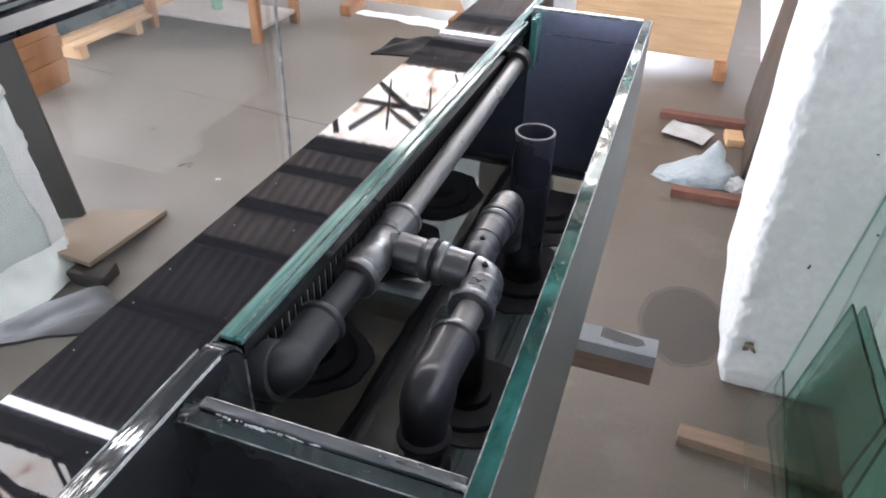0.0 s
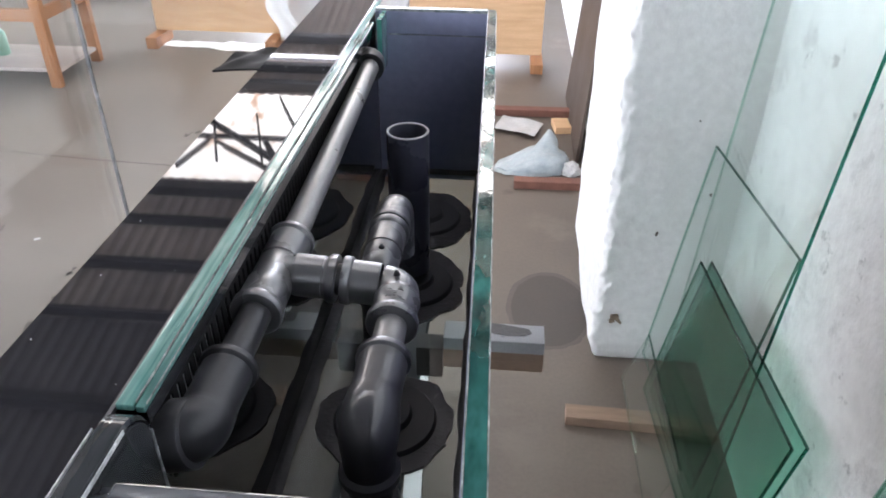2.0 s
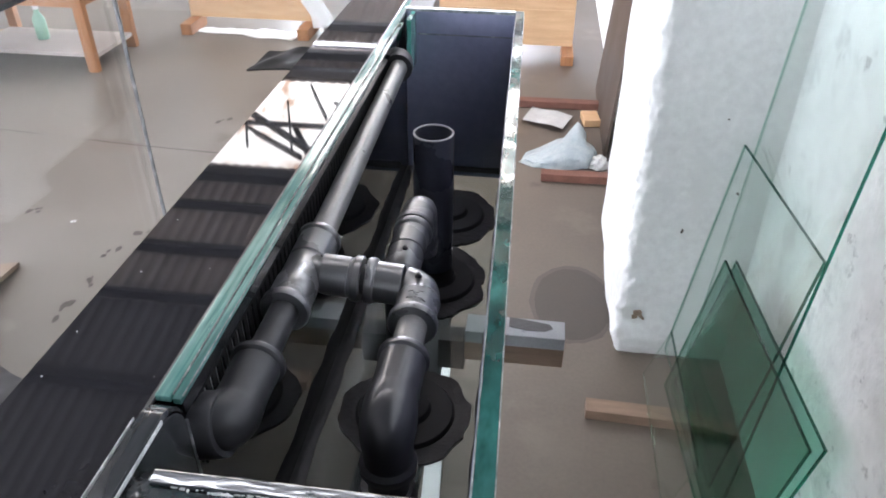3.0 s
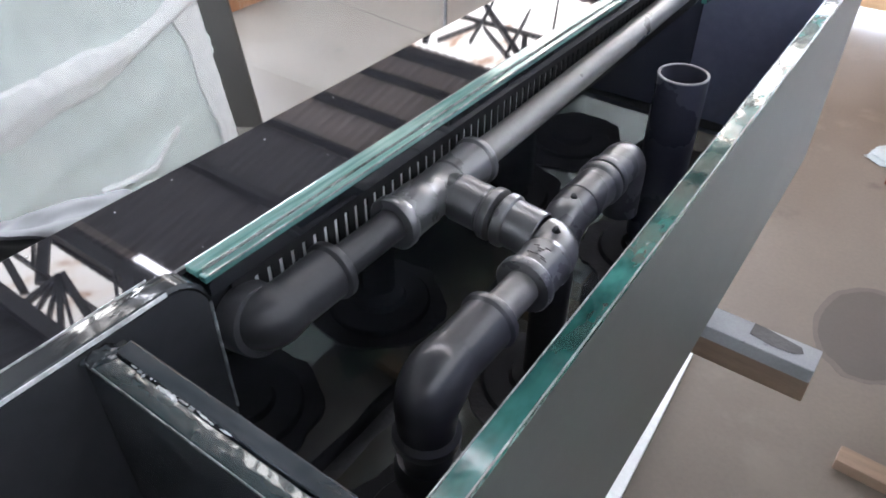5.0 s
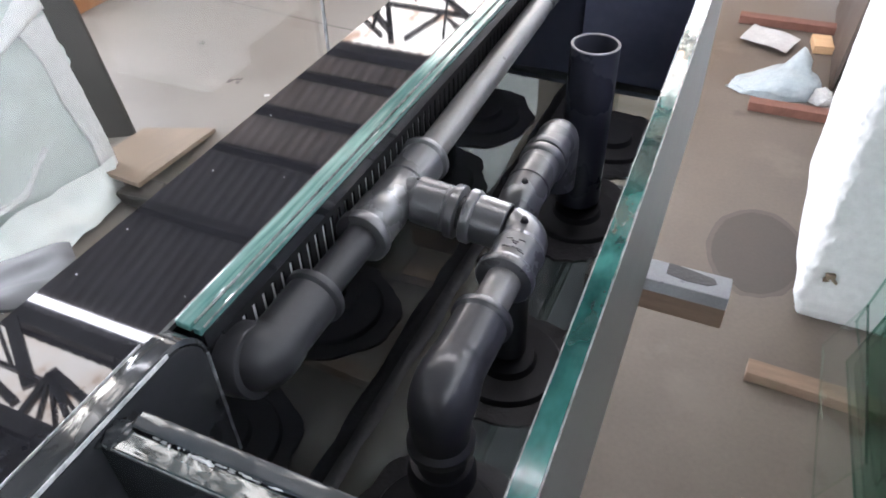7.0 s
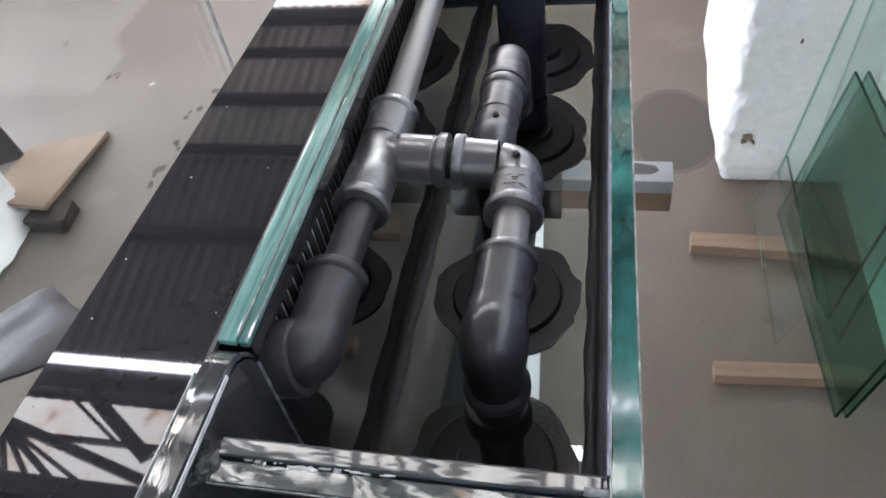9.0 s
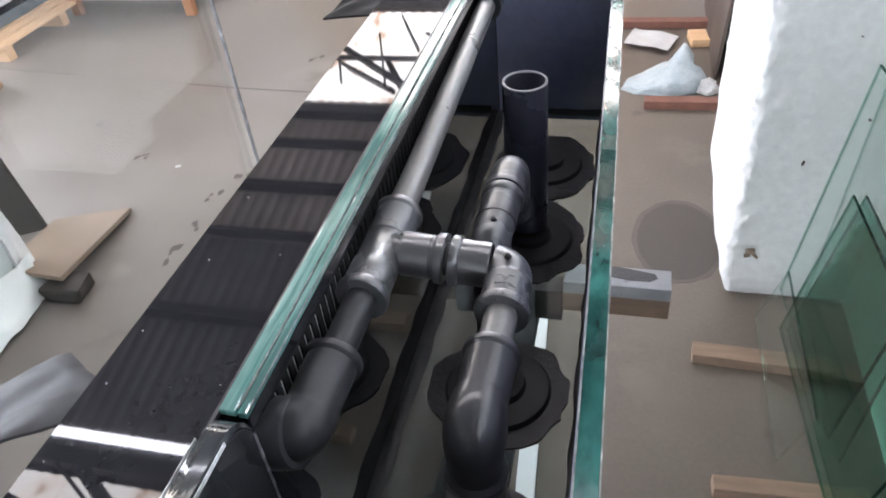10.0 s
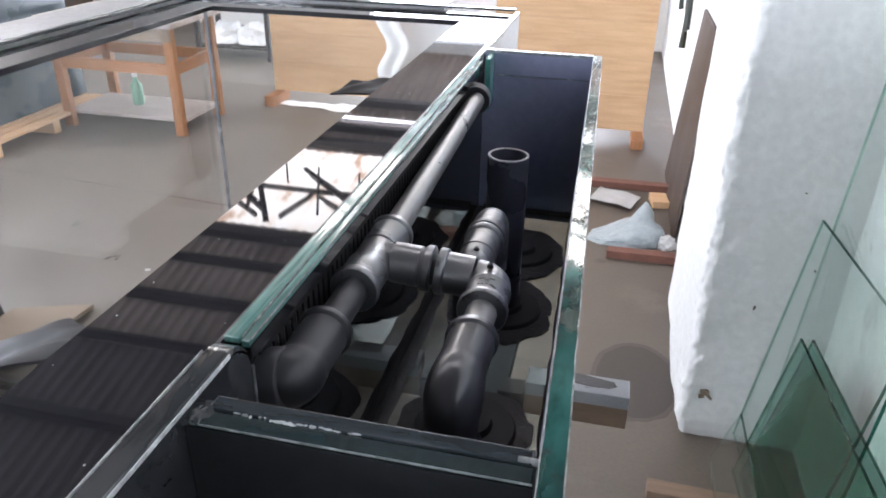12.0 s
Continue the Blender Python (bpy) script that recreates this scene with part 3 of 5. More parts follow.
# back pane: thick near piece with a rounded top corner, slimmer piece behind the comb
part("back_pane", box(BX, BX + 0.0120, 0.064, TY1 - 0.017, TANK_FLOOR + 0.02, RIM - 0.012), WEIR_GLASS, tank, "black-backed glass pane")
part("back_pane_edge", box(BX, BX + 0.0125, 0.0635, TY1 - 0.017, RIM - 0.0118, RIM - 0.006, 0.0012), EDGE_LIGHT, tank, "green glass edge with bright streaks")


def near_wall_outline(r=0.028):
    pts = [(-1.25, TANK_FLOOR + 0.02), (0.063, TANK_FLOOR + 0.02)]
    pts += [(0.063 - r + r * math.cos(a), RIM - 0.004 - r + r * math.sin(a)) for a in (math.pi / 2 * i / 8 for i in range(9))]
    return pts + [(-1.25, RIM - 0.004)]


def upright(outline, x0, x1, bevel=0.0):
    """A plate over an outline in (y, z), from x0 to x1."""
    bm = prism(bmesh.new(), outline, x0, x1, bevel)
    bm.transform(Matrix(((0, 0, 1, 0), (1, 0, 0, 0), (0, 1, 0, 0), (0, 0, 0, 1))))
    return bm


part("back_pane_near", upright(near_wall_outline(), BX, BX + 0.021, 0.0015), BLACK_PAINT, tank, "black-backed glass pane with a rounded corner")
edge_path = [(BX + 0.0105, y, RIM - 0.002) for y in np.linspace(-1.2, 0.035, 40)]
edge_path += [(BX + 0.0105, 0.063 - 0.028 + 0.028 * math.cos(a), RIM - 0.030 + 0.028 * math.sin(a)) for a in (math.pi / 2 - math.pi / 2 * i / 8 for i in range(1, 9))]
edge_path += [(BX + 0.0105, 0.063, z) for z in np.linspace(RIM - 0.04, RIM - 0.14, 10)]


def ribbon(path, half, thick):
    """A flat band of glass edge that follows the pane's outline."""
    bm = bmesh.new()
    prev = None
    for i, p in enumerate(path):
        a, b = Vector(path[max(i - 1, 0)]), Vector(path[min(i + 1, len(path) - 1)])
        d = (b - a).normalized()
        nrm = Vector((1, 0, 0)).cross(d).normalized()
        if nrm.z < -0.01 or (abs(nrm.z) <= 0.01 and nrm.y < 0):
            nrm = -nrm
        wob = noise.noise(Vector(p) * 40) * 0.0008
        row = [bm.verts.new(Vector(p) + Vector((s * (half + wob), 0, 0)) + nrm * t) for s, t in ((-1, 0), (-0.8, thick), (0.8, thick), (1, 0))]
        if prev:
            for k in range(3):
                bm.faces.new((prev[k], prev[k + 1], row[k + 1], row[k]))
        prev = row
    return bm


part("back_pane_near_edge", ribbon(edge_path, 0.0102, 0.003), PALE_EDGE, tank, "clear polished edge smeared with silicone", True)
# black bracing strips just under the rim
BR = 1.677
part("brace", box(-0.328, BX - 0.001, TY0 + 0.02, TY1 - 0.018, BR - 0.012, BR), BLACK_GLASS, tank, "glossy black glass bracing strip")
part("brace", box(-0.981, -0.329, TY1 - 0.140, TY1 - 0.018, BR - 0.012, BR, 0.0012), BLACK_GLASS, tank, "glossy black glass bracing strip")
part("brace", box(TX0 + 0.018, -0.982, TY0 + 0.02, TY1 - 0.018, BR - 0.012, BR, 0.0012), BLACK_GLASS, tank, "glossy black glass bracing strip")
part("corner_seam", box(-1.0748, -1.0662, 1.5465, 1.5536, TANK_FLOOR + 0.02, BR - 0.013, 0.001), GREY_SILICONE, tank, "grey silicone seam in the corner")
part("rim_strip", box(TX0 - 0.135, TX0 - 0.001, TY0, TY1 + 0.1, RIM - 0.03, RIM - 0.002, 0.002), RIM_STRIP, tank, "pale glossy strip outside the rim")
# white glare beyond the far rim, drawn as a pale strip
part("rim_strip", box(TX0, -0.40, TY1 + 0.001, TY1 + 0.1, RIM - 0.03, RIM - 0.002, 0.002), RIM_STRIP, tank, "pale glossy strip outside the rim")
part("wall_seam", box(BX - 0.0035, BX - 0.0005, -1.2, 1.49, BR, BR + 0.004), SILICONE, tank, "black silicone bead along the pane")

# ---- the overflow box on the aquarium's back ----
BOX_FLOOR = 1.365
FAR_Y, NEAR_Y, T = 1.063, -0.62, 0.0155
over = thing("overflow_box", "long glass overflow box, black inside, with green edges", "overflow box")


def right_plate(y0, y1, a, b, z0, z1, bevel=0.0):
    """Along the outer pane: a and b are offsets from its inner face."""
    return prism(bmesh.new(), [(right_x(y0) + a, y0), (right_x(y0) + b, y0), (right_x(y1) + b, y1), (right_x(y1) + a, y1)], z0, z1, bevel)


part("outer_pane", right_plate(NEAR_Y, FAR_Y + T, 0, T, BOX_FLOOR - 0.015, RIM - 0.006), OUTER_PAINT, over, "glass pane with black film outside")
part("inner_face", right_plate(0.001, FAR_Y - 0.001, -0.0012, -0.0002, BOX_FLOOR + 0.001, RIM - 0.007), VEILED_PAINT, over, "glossy black inner face with lens haze in its blue tone")
edge = bmesh.new()
ys = np.linspace(NEAR_Y, FAR_Y + T, 220)
rows = []
for y in ys:
    w1, w2 = noise.noise((y * 31, 0, 0)) * 0.0007, noise.noise((y * 27, 5, 0)) * 0.0007
    rows.append([edge.verts.new((right_x(y) + dx, y, z)) for dx, z in ((0, RIM - 0.0058), (0.0008 + w1, RIM), (T - 0.0008 + w2, RIM), (T, RIM - 0.0058))])
for a, b in zip(rows, rows[1:]):
    for k in range(3):
        edge.faces.new((a[k], a[k + 1], b[k + 1], b[k]))
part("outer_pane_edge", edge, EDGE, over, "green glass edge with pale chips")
part("far_pane", box(BX + 0.013, right_x(FAR_Y), FAR_Y, FAR_Y + T, BOX_FLOOR - 0.015, RIM - 0.004), VEILED_PAINT, over, "black painted glass end pane with lens haze in its blue tone")
part("far_pane_edge", box(BX + 0.013, right_x(FAR_Y), FAR_Y, FAR_Y + T, RIM - 0.0038, RIM + 0.001, 0.001), ARRIS, over, "pale glass edge")
part("far_pane_line", box(-0.18, 0.0, FAR_Y - 0.002, FAR_Y - 0.0003, RIM - 0.046, RIM - 0.0445), CLEAR_SILICONE, over, "thin pale line of paint")
part("bottom_pane", prism(bmesh.new(), [(BX + 0.0215, NEAR_Y), (right_x(NEAR_Y), NEAR_Y), (right_x(FAR_Y), FAR_Y), (BX + 0.0135, FAR_Y), (BX + 0.0135, 0.07), (BX + 0.0215, 0.06)], BOX_FLOOR - 0.015, BOX_FLOOR), BOTTOM_GLASS, over, "clear glass bottom").visible_shadow = False
part("near_floor_paint", prism(bmesh.new(), [(BX + 0.022, NEAR_Y), (right_x(NEAR_Y), NEAR_Y), (right_x(-0.017), -0.017), (BX + 0.022, -0.017)], BOX_FLOOR + 0.001, BOX_FLOOR + 0.004), BLACK_PAINT, over, "black painted floor")
part("near_pane", box(BX + 0.022, right_x(NEAR_Y) + T, NEAR_Y - T, NEAR_Y - 0.0005, BOX_FLOOR - 0.015, RIM - 0.004), BLACK_PAINT, over, "black painted glass end pane")
# inner black pane below the weir, and the second pane that carries the comb
part("inner_pane", box(BX + 0.0128, BX + 0.0200, 0.066, 1.005, RIM - 0.026, RIM - 0.014), WEIR_GLASS, over, "black glass strip above the weir comb")
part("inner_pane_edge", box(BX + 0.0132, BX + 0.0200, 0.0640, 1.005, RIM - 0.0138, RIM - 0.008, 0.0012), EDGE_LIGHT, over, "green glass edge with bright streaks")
part("inner_pane_end", box(BX + 0.0250, BX + 0.0330, 1.0055, 1.0625, RIM - 0.10, RIM - 0.004), TEAL_EDGE, over, "green upright glass edge")
part("divider", box(BX + 0.0215, right_x(0) - 0.001, -0.0265, 0.0, BOX_FLOOR + 0.001, RIM - 0.0112), BLACK_PAINT, over, "black painted glass divider")
part("divider_top", box(BX + 0.0218, right_x(0) - 0.002, -0.0262, -0.0122, RIM - 0.0110, RIM - 0.008, 0.0012), CLEAR_STRIP, over, "dark green clear glass strip")
sloped = box(BX + 0.030, right_x(0) - 0.003, -0.0112, 0.0005, RIM - 0.0108, RIM - 0.006, 0.0015)
for v in sloped.verts:
    v.co.z += v.co.y * math.tan(radians(2.0)) if v.co.z > RIM - 0.009 else 0
part("divider_edge", sloped, PALE_EDGE_ACROSS, over, "pale glass edge smeared with silicone")


def blob_line(points, radius, wob, seed, seg=10, flat=1.0):
    pts, rad = [], []
    for i, p in enumerate(points):
        k = noise.noise(Vector(p) * 22 + Vector((seed, 0, 0)))
        pts.append(Vector(p) + Vector((k, noise.noise(Vector(p) * 31), 0)) * wob * 0.4)
        rad.append(radius * (1 + 0.45 * noise.noise(Vector(p) * 26 + Vector((0, seed, 0)))))
    bm = sweep(pts, rad, seg)
    if flat < 1:
        z0 = points[0][2]
        for v in bm.verts:
            v.co.z = z0 + (v.co.z - z0) * flat
    return bm


part("corner_seam", blob_line([(right_x(y) - 0.006, y, BOX_FLOOR + 0.003) for y in np.linspace(0.005, 1.055, 150)], 0.0075, 0.004, 3, 10, 0.5), SILICONE, over, "uneven black silicone bead", True)
part("corner_seam", blob_line([(BX + 0.019, y, BOX_FLOOR + 0.003) for y in np.linspace(0.005, 1.055, 120)], 0.010, 0.004, 9, 10, 0.3), SILICONE, over, "uneven black silicone bead", True)
part("corner_seam", blob_line([(x, FAR_Y - 0.005, BOX_FLOOR + 0.003) for x in np.linspace(-0.19, -0.005, 40)], 0.006, 0.003, 5), SILICONE, over, "uneven black silicone bead", True)
lump = bmesh.new()
bmesh.ops.create_icosphere(lump, subdivisions=4, radius=1.0)
for v in lump.verts:
    d = v.co.normalized()
    k = 1 + 0.35 * noise.noise(d * 2.1) + 0.22 * abs(noise.noise(d * 5.0 + Vector((3, 0, 0)))) + 0.10 * noise.noise(d * 11.0)
    v.co = Vector((BX + 0.0245 + d.x * 0.0085 * k, -0.0175 + d.y * 0.0095 * k, RIM - 0.0085 + d.z * 0.0034 * k))
part("corner_lump", lump, PALE_EDGE, over, "cloudy lump of silicone in the corner", True)
part("corner_blob", blob_line([(BX + 0.0225 + 0.0008 * i, -0.014 + 0.0006 * i, RIM - 0.0085) for i in range(11)], 0.0016, 0.002, 2), CLEAR_SILICONE, over, "cloudy smear of silicone", True)
part("corner_blob", blob_line([(right_x(0) - 0.012 + 0.012 * i / 10, -0.008, RIM - 0.0075) for i in range(11)], 0.003, 0.004, 4), CLEAR_SILICONE, over, "cloudy smear of silicone", True)
bead_mesh, drops = bmesh.new(), random.Random(21)
for k in range(26):
    at = Vector((-0.166 + 0.0032 * k + drops.uniform(-0.002, 0.002), -0.0118 + drops.uniform(-0.0016, 0.0016), RIM - 0.0078))
    lump_size = Vector((drops.uniform(0.0008, 0.0036), drops.uniform(0.0004, 0.0013), drops.uniform(0.0004, 0.0010)))
    made = bmesh.ops.create_icosphere(bead_mesh, subdivisions=2, radius=1.0)["verts"]
    for v in made:
        d = v.co.copy()
        v.co = at + Vector((d.x * lump_size.x, d.y * lump_size.y, d.z * lump_size.z)) * (1 + 0.3 * noise.noise(d * 2 + at * 900))
part("joint_bead", bead_mesh, WHITE_SILICONE_GLINT, over, "ragged white silicone line", True)
part("corner_line", blob_line([(BX + 0.0212, 0.0632, z) for z in np.linspace(RIM - 0.028, RIM - 0.135, 30)], 0.0011, 0.001, 6, 8), CLEAR_SILICONE, over, "cloudy smear of silicone", True)


# thin bright ground lines along the glass edges, their glint painted pale
part("arris", right_plate(NEAR_Y, FAR_Y, -0.0004, 0.0006, RIM - 0.0012, RIM + 0.0003), ARRIS, over, "thin pale ground line with painted glint")
part("arris", right_plate(NEAR_Y, FAR_Y, T - 0.0006, T + 0.0004, RIM - 0.0012, RIM + 0.0003), ARRIS, over, "thin pale ground line with painted glint")
part("arris", box(BX + 0.0218, right_x(0) - 0.002, -0.0266, -0.0261, RIM - 0.0092, RIM - 0.0077), ARRIS, over, "thin pale ground line with painted glint")
part("arris", box(BX + 0.0126, BX + 0.0131, 0.068, 1.0, RIM - 0.0085, RIM - 0.0062), ARRIS, over, "thin pale ground line with painted glint")
part("arris", box(BX + 0.0198, BX + 0.0204, 0.068, 1.0, RIM - 0.0092, RIM - 0.0077), ARRIS, over, "thin pale ground line with painted glint")
# white glints of the tank's edge, drawn as two strips
part("arris", box(BX - 0.0002, BX + 0.0005, -1.2, 0.035, RIM - 0.0025, RIM + 0.0008), WHITE_SILICONE_GLINT, tank, "thin pale ground line with painted glint")
part("arris", box(BX + 0.0204, BX + 0.0212, -1.2, 0.035, RIM - 0.0025, RIM + 0.0008), WHITE_SILICONE_GLINT, tank, "thin pale ground line with painted glint")


# the comb of the weir: black strip with slots cut from below
def comb(y0, y1, pitch, slot, x0, x1, z0, z1):
    bm = bmesh.new()
    box(x0, x1, y0, y1, z1 - 0.012, z1, bm=bm)
    box(x0, x1, y0, y1, z0, z0 + 0.012, bm=bm)
    y = y0
    while y < y1 - pitch:
        box(x0, x1, y, y + pitch - slot, z0 + 0.012, z1 - 0.012, bm=bm)
        y += pitch
    return bm


weir = thing("weir_comb", "black plastic overflow comb with narrow slots along the weir", "weir comb")
part("plate", comb(0.087, 0.985, 0.0121, 0.0048, BX + 0.0130, BX + 0.0150, RIM - 0.106, RIM - 0.0265), COMB, weir)
# light coming through the slots is painted as pale backs
slot_back = box(BX + 0.0122, BX + 0.0128, 0.0, 0.0048, RIM - 0.094, RIM - 0.038)
first_slot = part("slot", slot_back, SLOT_LIGHT, weir)
first_slot.location = (0, 0.0943, 0)
for k in range(1, 73):
    another = new("slot", first_slot.data)
    another.parent = weir
    another.location = (0, 0.0943 + k * 0.0121, 0)

# ---- plumbing ----
PR, CR, LIP = 0.0146, 0.0213, 0.0242            # radii of pipe, socket and socket lip
LX, LZ, AY, RX, RZ = -0.1780, 1.632, 0.303, -0.0548, 1.622


def run(profile, base, axis, bm=None, seg=44):
    """A fitting turned along an axis; profile of (along, radius)."""
    return lathe(profile, base, axis, seg, bm)


def lipped(start, end, bm, base, axis, r=CR, lip=LIP):
    """A socket whose rounded lip faces the open end at `start`; distances along the axis."""
    k = 1 if end > start else -1
    prof = [(start, PR + 0.0003), (start, lip - 0.0008), (start + k * 0.0010, lip), (start + k * 0.0062, lip), (start + k * 0.0075, lip - 0.0012), (start + k * 0.0085, r + 0.0003), (end, r)]
    return run(prof, base, axis, bm)


def bead(parent, at, size, squash=(1, 1, 1)):
    bm = bmesh.new()
    bmesh.ops.create_icosphere(bm, subdivisions=2, radius=size)
    for v in bm.verts:
        v.co = Vector((v.co.x * squash[0], v.co.y * squash[1], v.co.z * squash[2])) * (1 + 0.3 * noise.noise(v.co * 900 + Vector(at) * 50)) + Vector(at)
    return part("glue_bead", bm, CLEAR_SILICONE, parent, "small pale bead on the fitting", True)


ret = thing("return_manifold", "dark grey plastic return pipe with a tee and elbows", "pipework")
# left run, along the weir
part("pipe", sweep([(LX, 0.340, LZ), (LX - 0.0065, 0.892, LZ + 0.010)], PR), PVC_LIT_PIPE, ret, "long straight grey pipe", True)
part("pipe", sweep([(LX, 0.147, LZ), (LX, 0.250, LZ)], PR), PVC_SHADED, ret, "", True)
tee = bmesh.new()
lipped(0.3625, 0.316, tee, (LX, 0, LZ), (0, 1, 0))
run([(0.316, CR), (0.3145, CR - 0.0016), (0.3125, CR - 0.0016), (0.3115, CR - 0.0004), (0.2770, CR - 0.0004), (0.2758, CR + 0.0006), (0.258, CR + 0.0006), (0.245, CR + 0.0010)], (LX, 0, LZ), (0, 1, 0), tee)
run([(0.245, CR + 0.0010), (0.2425, LIP - 0.0010), (0.2410, LIP + 0.0002), (0.2350, LIP + 0.0002), (0.2335, LIP - 0.0010), (0.2335, PR)], (LX, 0, LZ), (0, 1, 0), tee)
arm_axis = Vector((RX - LX, 0, RZ - LZ)).normalized()
tilt = 1 / arm_axis.x
reach = lambda x: (x - LX) * tilt
run([(0.0, CR - 0.0022), (reach(-0.1605), CR - 0.0022), (reach(-0.1585), CR - 0.0004), (reach(-0.1565), CR), (reach(-0.1305), CR), (reach(-0.1300), CR - 0.0010), (reach(-0.1285), CR - 0.0010), (reach(-0.1255), LIP - 0.0008), (reach(-0.1245), LIP), (reach(-0.1180), LIP), (reach(-0.1172), LIP - 0.0010), (reach(-0.1172), PR)], (LX, AY, LZ), arm_axis, tee)
t_ob = part("tee", tee, PVC, ret, "tee fitting with a ribbed branch", True)
for k in range(2):
    part("injection_mark", run([(0, 0.0020), (0.0012, 0.0016), (0.0012, 0)], Vector((LX, AY, LZ)) + arm_axis * (0.020 + 0.020 * k) + Vector((0, 0.003, CR - 0.0014)), (0.1, 0.1, 1), None, 12), PVC_BLACK, t_ob, "", True)
part("branch_pipe", sweep([Vector((LX, AY, LZ)) + arm_axis * reach(x) for x in (-0.1200, -0.1080)], PR + 0.0012), PVC_BLACK, ret, "", True)
# elbow from the arm towards the near end
elbow = bmesh.new()
run([(reach(-0.1118), PR), (reach(-0.1118), LIP - 0.0010), (reach(-0.1108), LIP), (reach(-0.1045), LIP), (reach(-0.1030), LIP - 0.0012), (reach(-0.1022), CR + 0.0002), (reach(-0.0755), CR), (reach(-0.0745), CR - 0.0013)], (LX, AY, LZ), arm_axis, elbow)
e0 = Vector((LX, AY, LZ)) + arm_axis * reach(-0.0748)
sweep([e0] + bend((RX, AY, RZ), (1, 0, 0), (0, -1, 0), 0.0170) + [(RX, 0.2835, RZ)], CR - 0.0008, 44, elbow, False)
run([(0.2840, CR - 0.0008), (0.2790, CR + 0.0002), (0.2780, CR + 0.0012), (0.2760, CR + 0.0012), (0.2745, CR + 0.0002), (0.2520, CR + 0.0004)], (RX, 0, RZ), (0, 1, 0), elbow)
run([(0.2520, CR + 0.0004), (0.2500, LIP - 0.0008), (0.2485, LIP + 0.0003), (0.2425, LIP + 0.0003), (0.2410, LIP - 0.0008), (0.2410, PR)], (RX, 0, RZ), (0, 1, 0), elbow)
e_ob = part("elbow", elbow, PVC, ret, "elbow with a moulded mark", True)
part("spike", lathe([(0, 0.0042), (0.003, 0.0030), (0.0064, 0.0022), (0.0068, 0.0)], (RX - 0.002, AY - 0.008, RZ + CR - 0.0022), (0.05, -0.35, 1), 9), PVC_BLACK, e_ob)
for w, dx, dy, d in ((0.0055, -0.0055, -0.0005, 0.0012), (0.0055, 0.0050, -0.0005, 0.0012), (0.0060, 0.0002, -0.0035, 0.0016), (0.0035, 0.0004, -0.0062, 0.0014), (0.0030, -0.0070, -0.0105, 0.0016), (0.0030, -0.0032, -0.0110, 0.0016), (0.0030, 0.0004, -0.0106, 0.0016), (0.0050, 0.0058, -0.0112, 0.0010), (0.0060, 0.0078, -0.0135, 0.0008)):
    lift = math.sqrt((CR + 0.0004) ** 2 - dx * dx)
    part("moulded_bar", slab((RX + dx, 0.2705 + dy, RZ + lift), (w, d, 0.0011), (0, math.degrees(math.asin(dx / CR)), 0), 0.0003), EMBOSS, e_ob)
part("pipe", sweep([(RX, 0.182, RZ), (RX, 0.250, RZ)], PR), PVC_LIT_PIPE, ret, "", True)
low = bmesh.new()
lipped(0.1985, 0.1500, low, (RX, 0, RZ), (0, 1, 0))
drop = [(RX - 0.001, 0.1515, RZ - 0.001)] + bend((RX - 0.001, 0.119, RZ - 0.001), (0, -1, 0), (0, 0, -1), 0.026, 18) + [(RX - 0.001, 0.119, RZ - 0.045)]
sweep(drop, [CR + 0.0006] + [CR + 0.0010 + 0.0022 * math.sin(math.pi * i / 18) for i in range(19)] + [CR], 44, low, False)
run([(0, CR), (0.002, LIP - 0.001), (0.004, LIP + 0.001), (0.011, LIP + 0.001), (0.0125, LIP), (0.0125, PR)], (RX - 0.001, 0.119, RZ - 0.045), (0, 0, -1), low)
part("elbow", low, PVC_SHADED_SHINY, ret, "elbow turned down to the floor", True)
part("pipe", sweep([(RX - 0.001, 0.119, RZ - 0.050), (RX - 0.008, 0.132, BOX_FLOOR + 0.03)], PR + 0.004), PVC_BLACK, ret, "black upright pipe", True)
part("collar", run([(0, PR), (0, CR + 0.004), (0.004, CR + 0.0055), (0.014, CR + 0.0055), (0.018, CR + 0.004), (0.026, CR + 0.003), (0.026, PR)], (RX - 0.004, 0.125, RZ - 0.112), (0, 0, 1)), PVC_BLACK, ret, "", True)
left_elbow = bmesh.new()
lipped(0.1640, 0.1115, left_elbow, (LX, 0, LZ), (0, 1, 0), CR, LIP + 0.0006)
turn_left = Vector((-0.97, 0.0, -0.24)).normalized()
path = [(LX, 0.1135, LZ - 0.001)] + bend((LX, 0.091, LZ - 0.001), (0, -1, 0), turn_left, 0.018, 18)
sweep(path, [CR + 0.0008] + [CR + 0.0008 + 0.0030 * math.sin(math.pi * i / 18) for i in range(19)], 44, left_elbow, False)
l_ob = part("elbow", left_elbow, PVC_SHADED, ret, "elbow turned into the tank wall", True)
part("socket_ring", run([(0, 0.0200), (0, 0.0262), (0.0012, 0.0272), (0.020, 0.0276), (0.021, 0.018)], Vector((LX, 0.091, LZ - 0.001)) + turn_left * 0.002, turn_left), PVC_SHADED, l_ob, "", True)
part("collar", run([(0, PR), (0, CR + 0.002), (0.013, CR + 0.002), (0.013, PR - 0.004), (0.018, PR - 0.004)], (LX - 0.0064, 0.882, LZ + 0.010), (0, 1, 0)), PVC_BLACK, ret, "dark end collar", True)
part("end_elbow", sweep([(LX - 0.0066, 0.892, LZ + 0.010)] + bend((LX - 0.0066, 0.925, LZ + 0.010), (0, 1, 0), (-1, 0, 0), 0.018), CR - 0.001, 36), PVC_BLACK, ret, "", True)
bead_rng = random.Random(11)
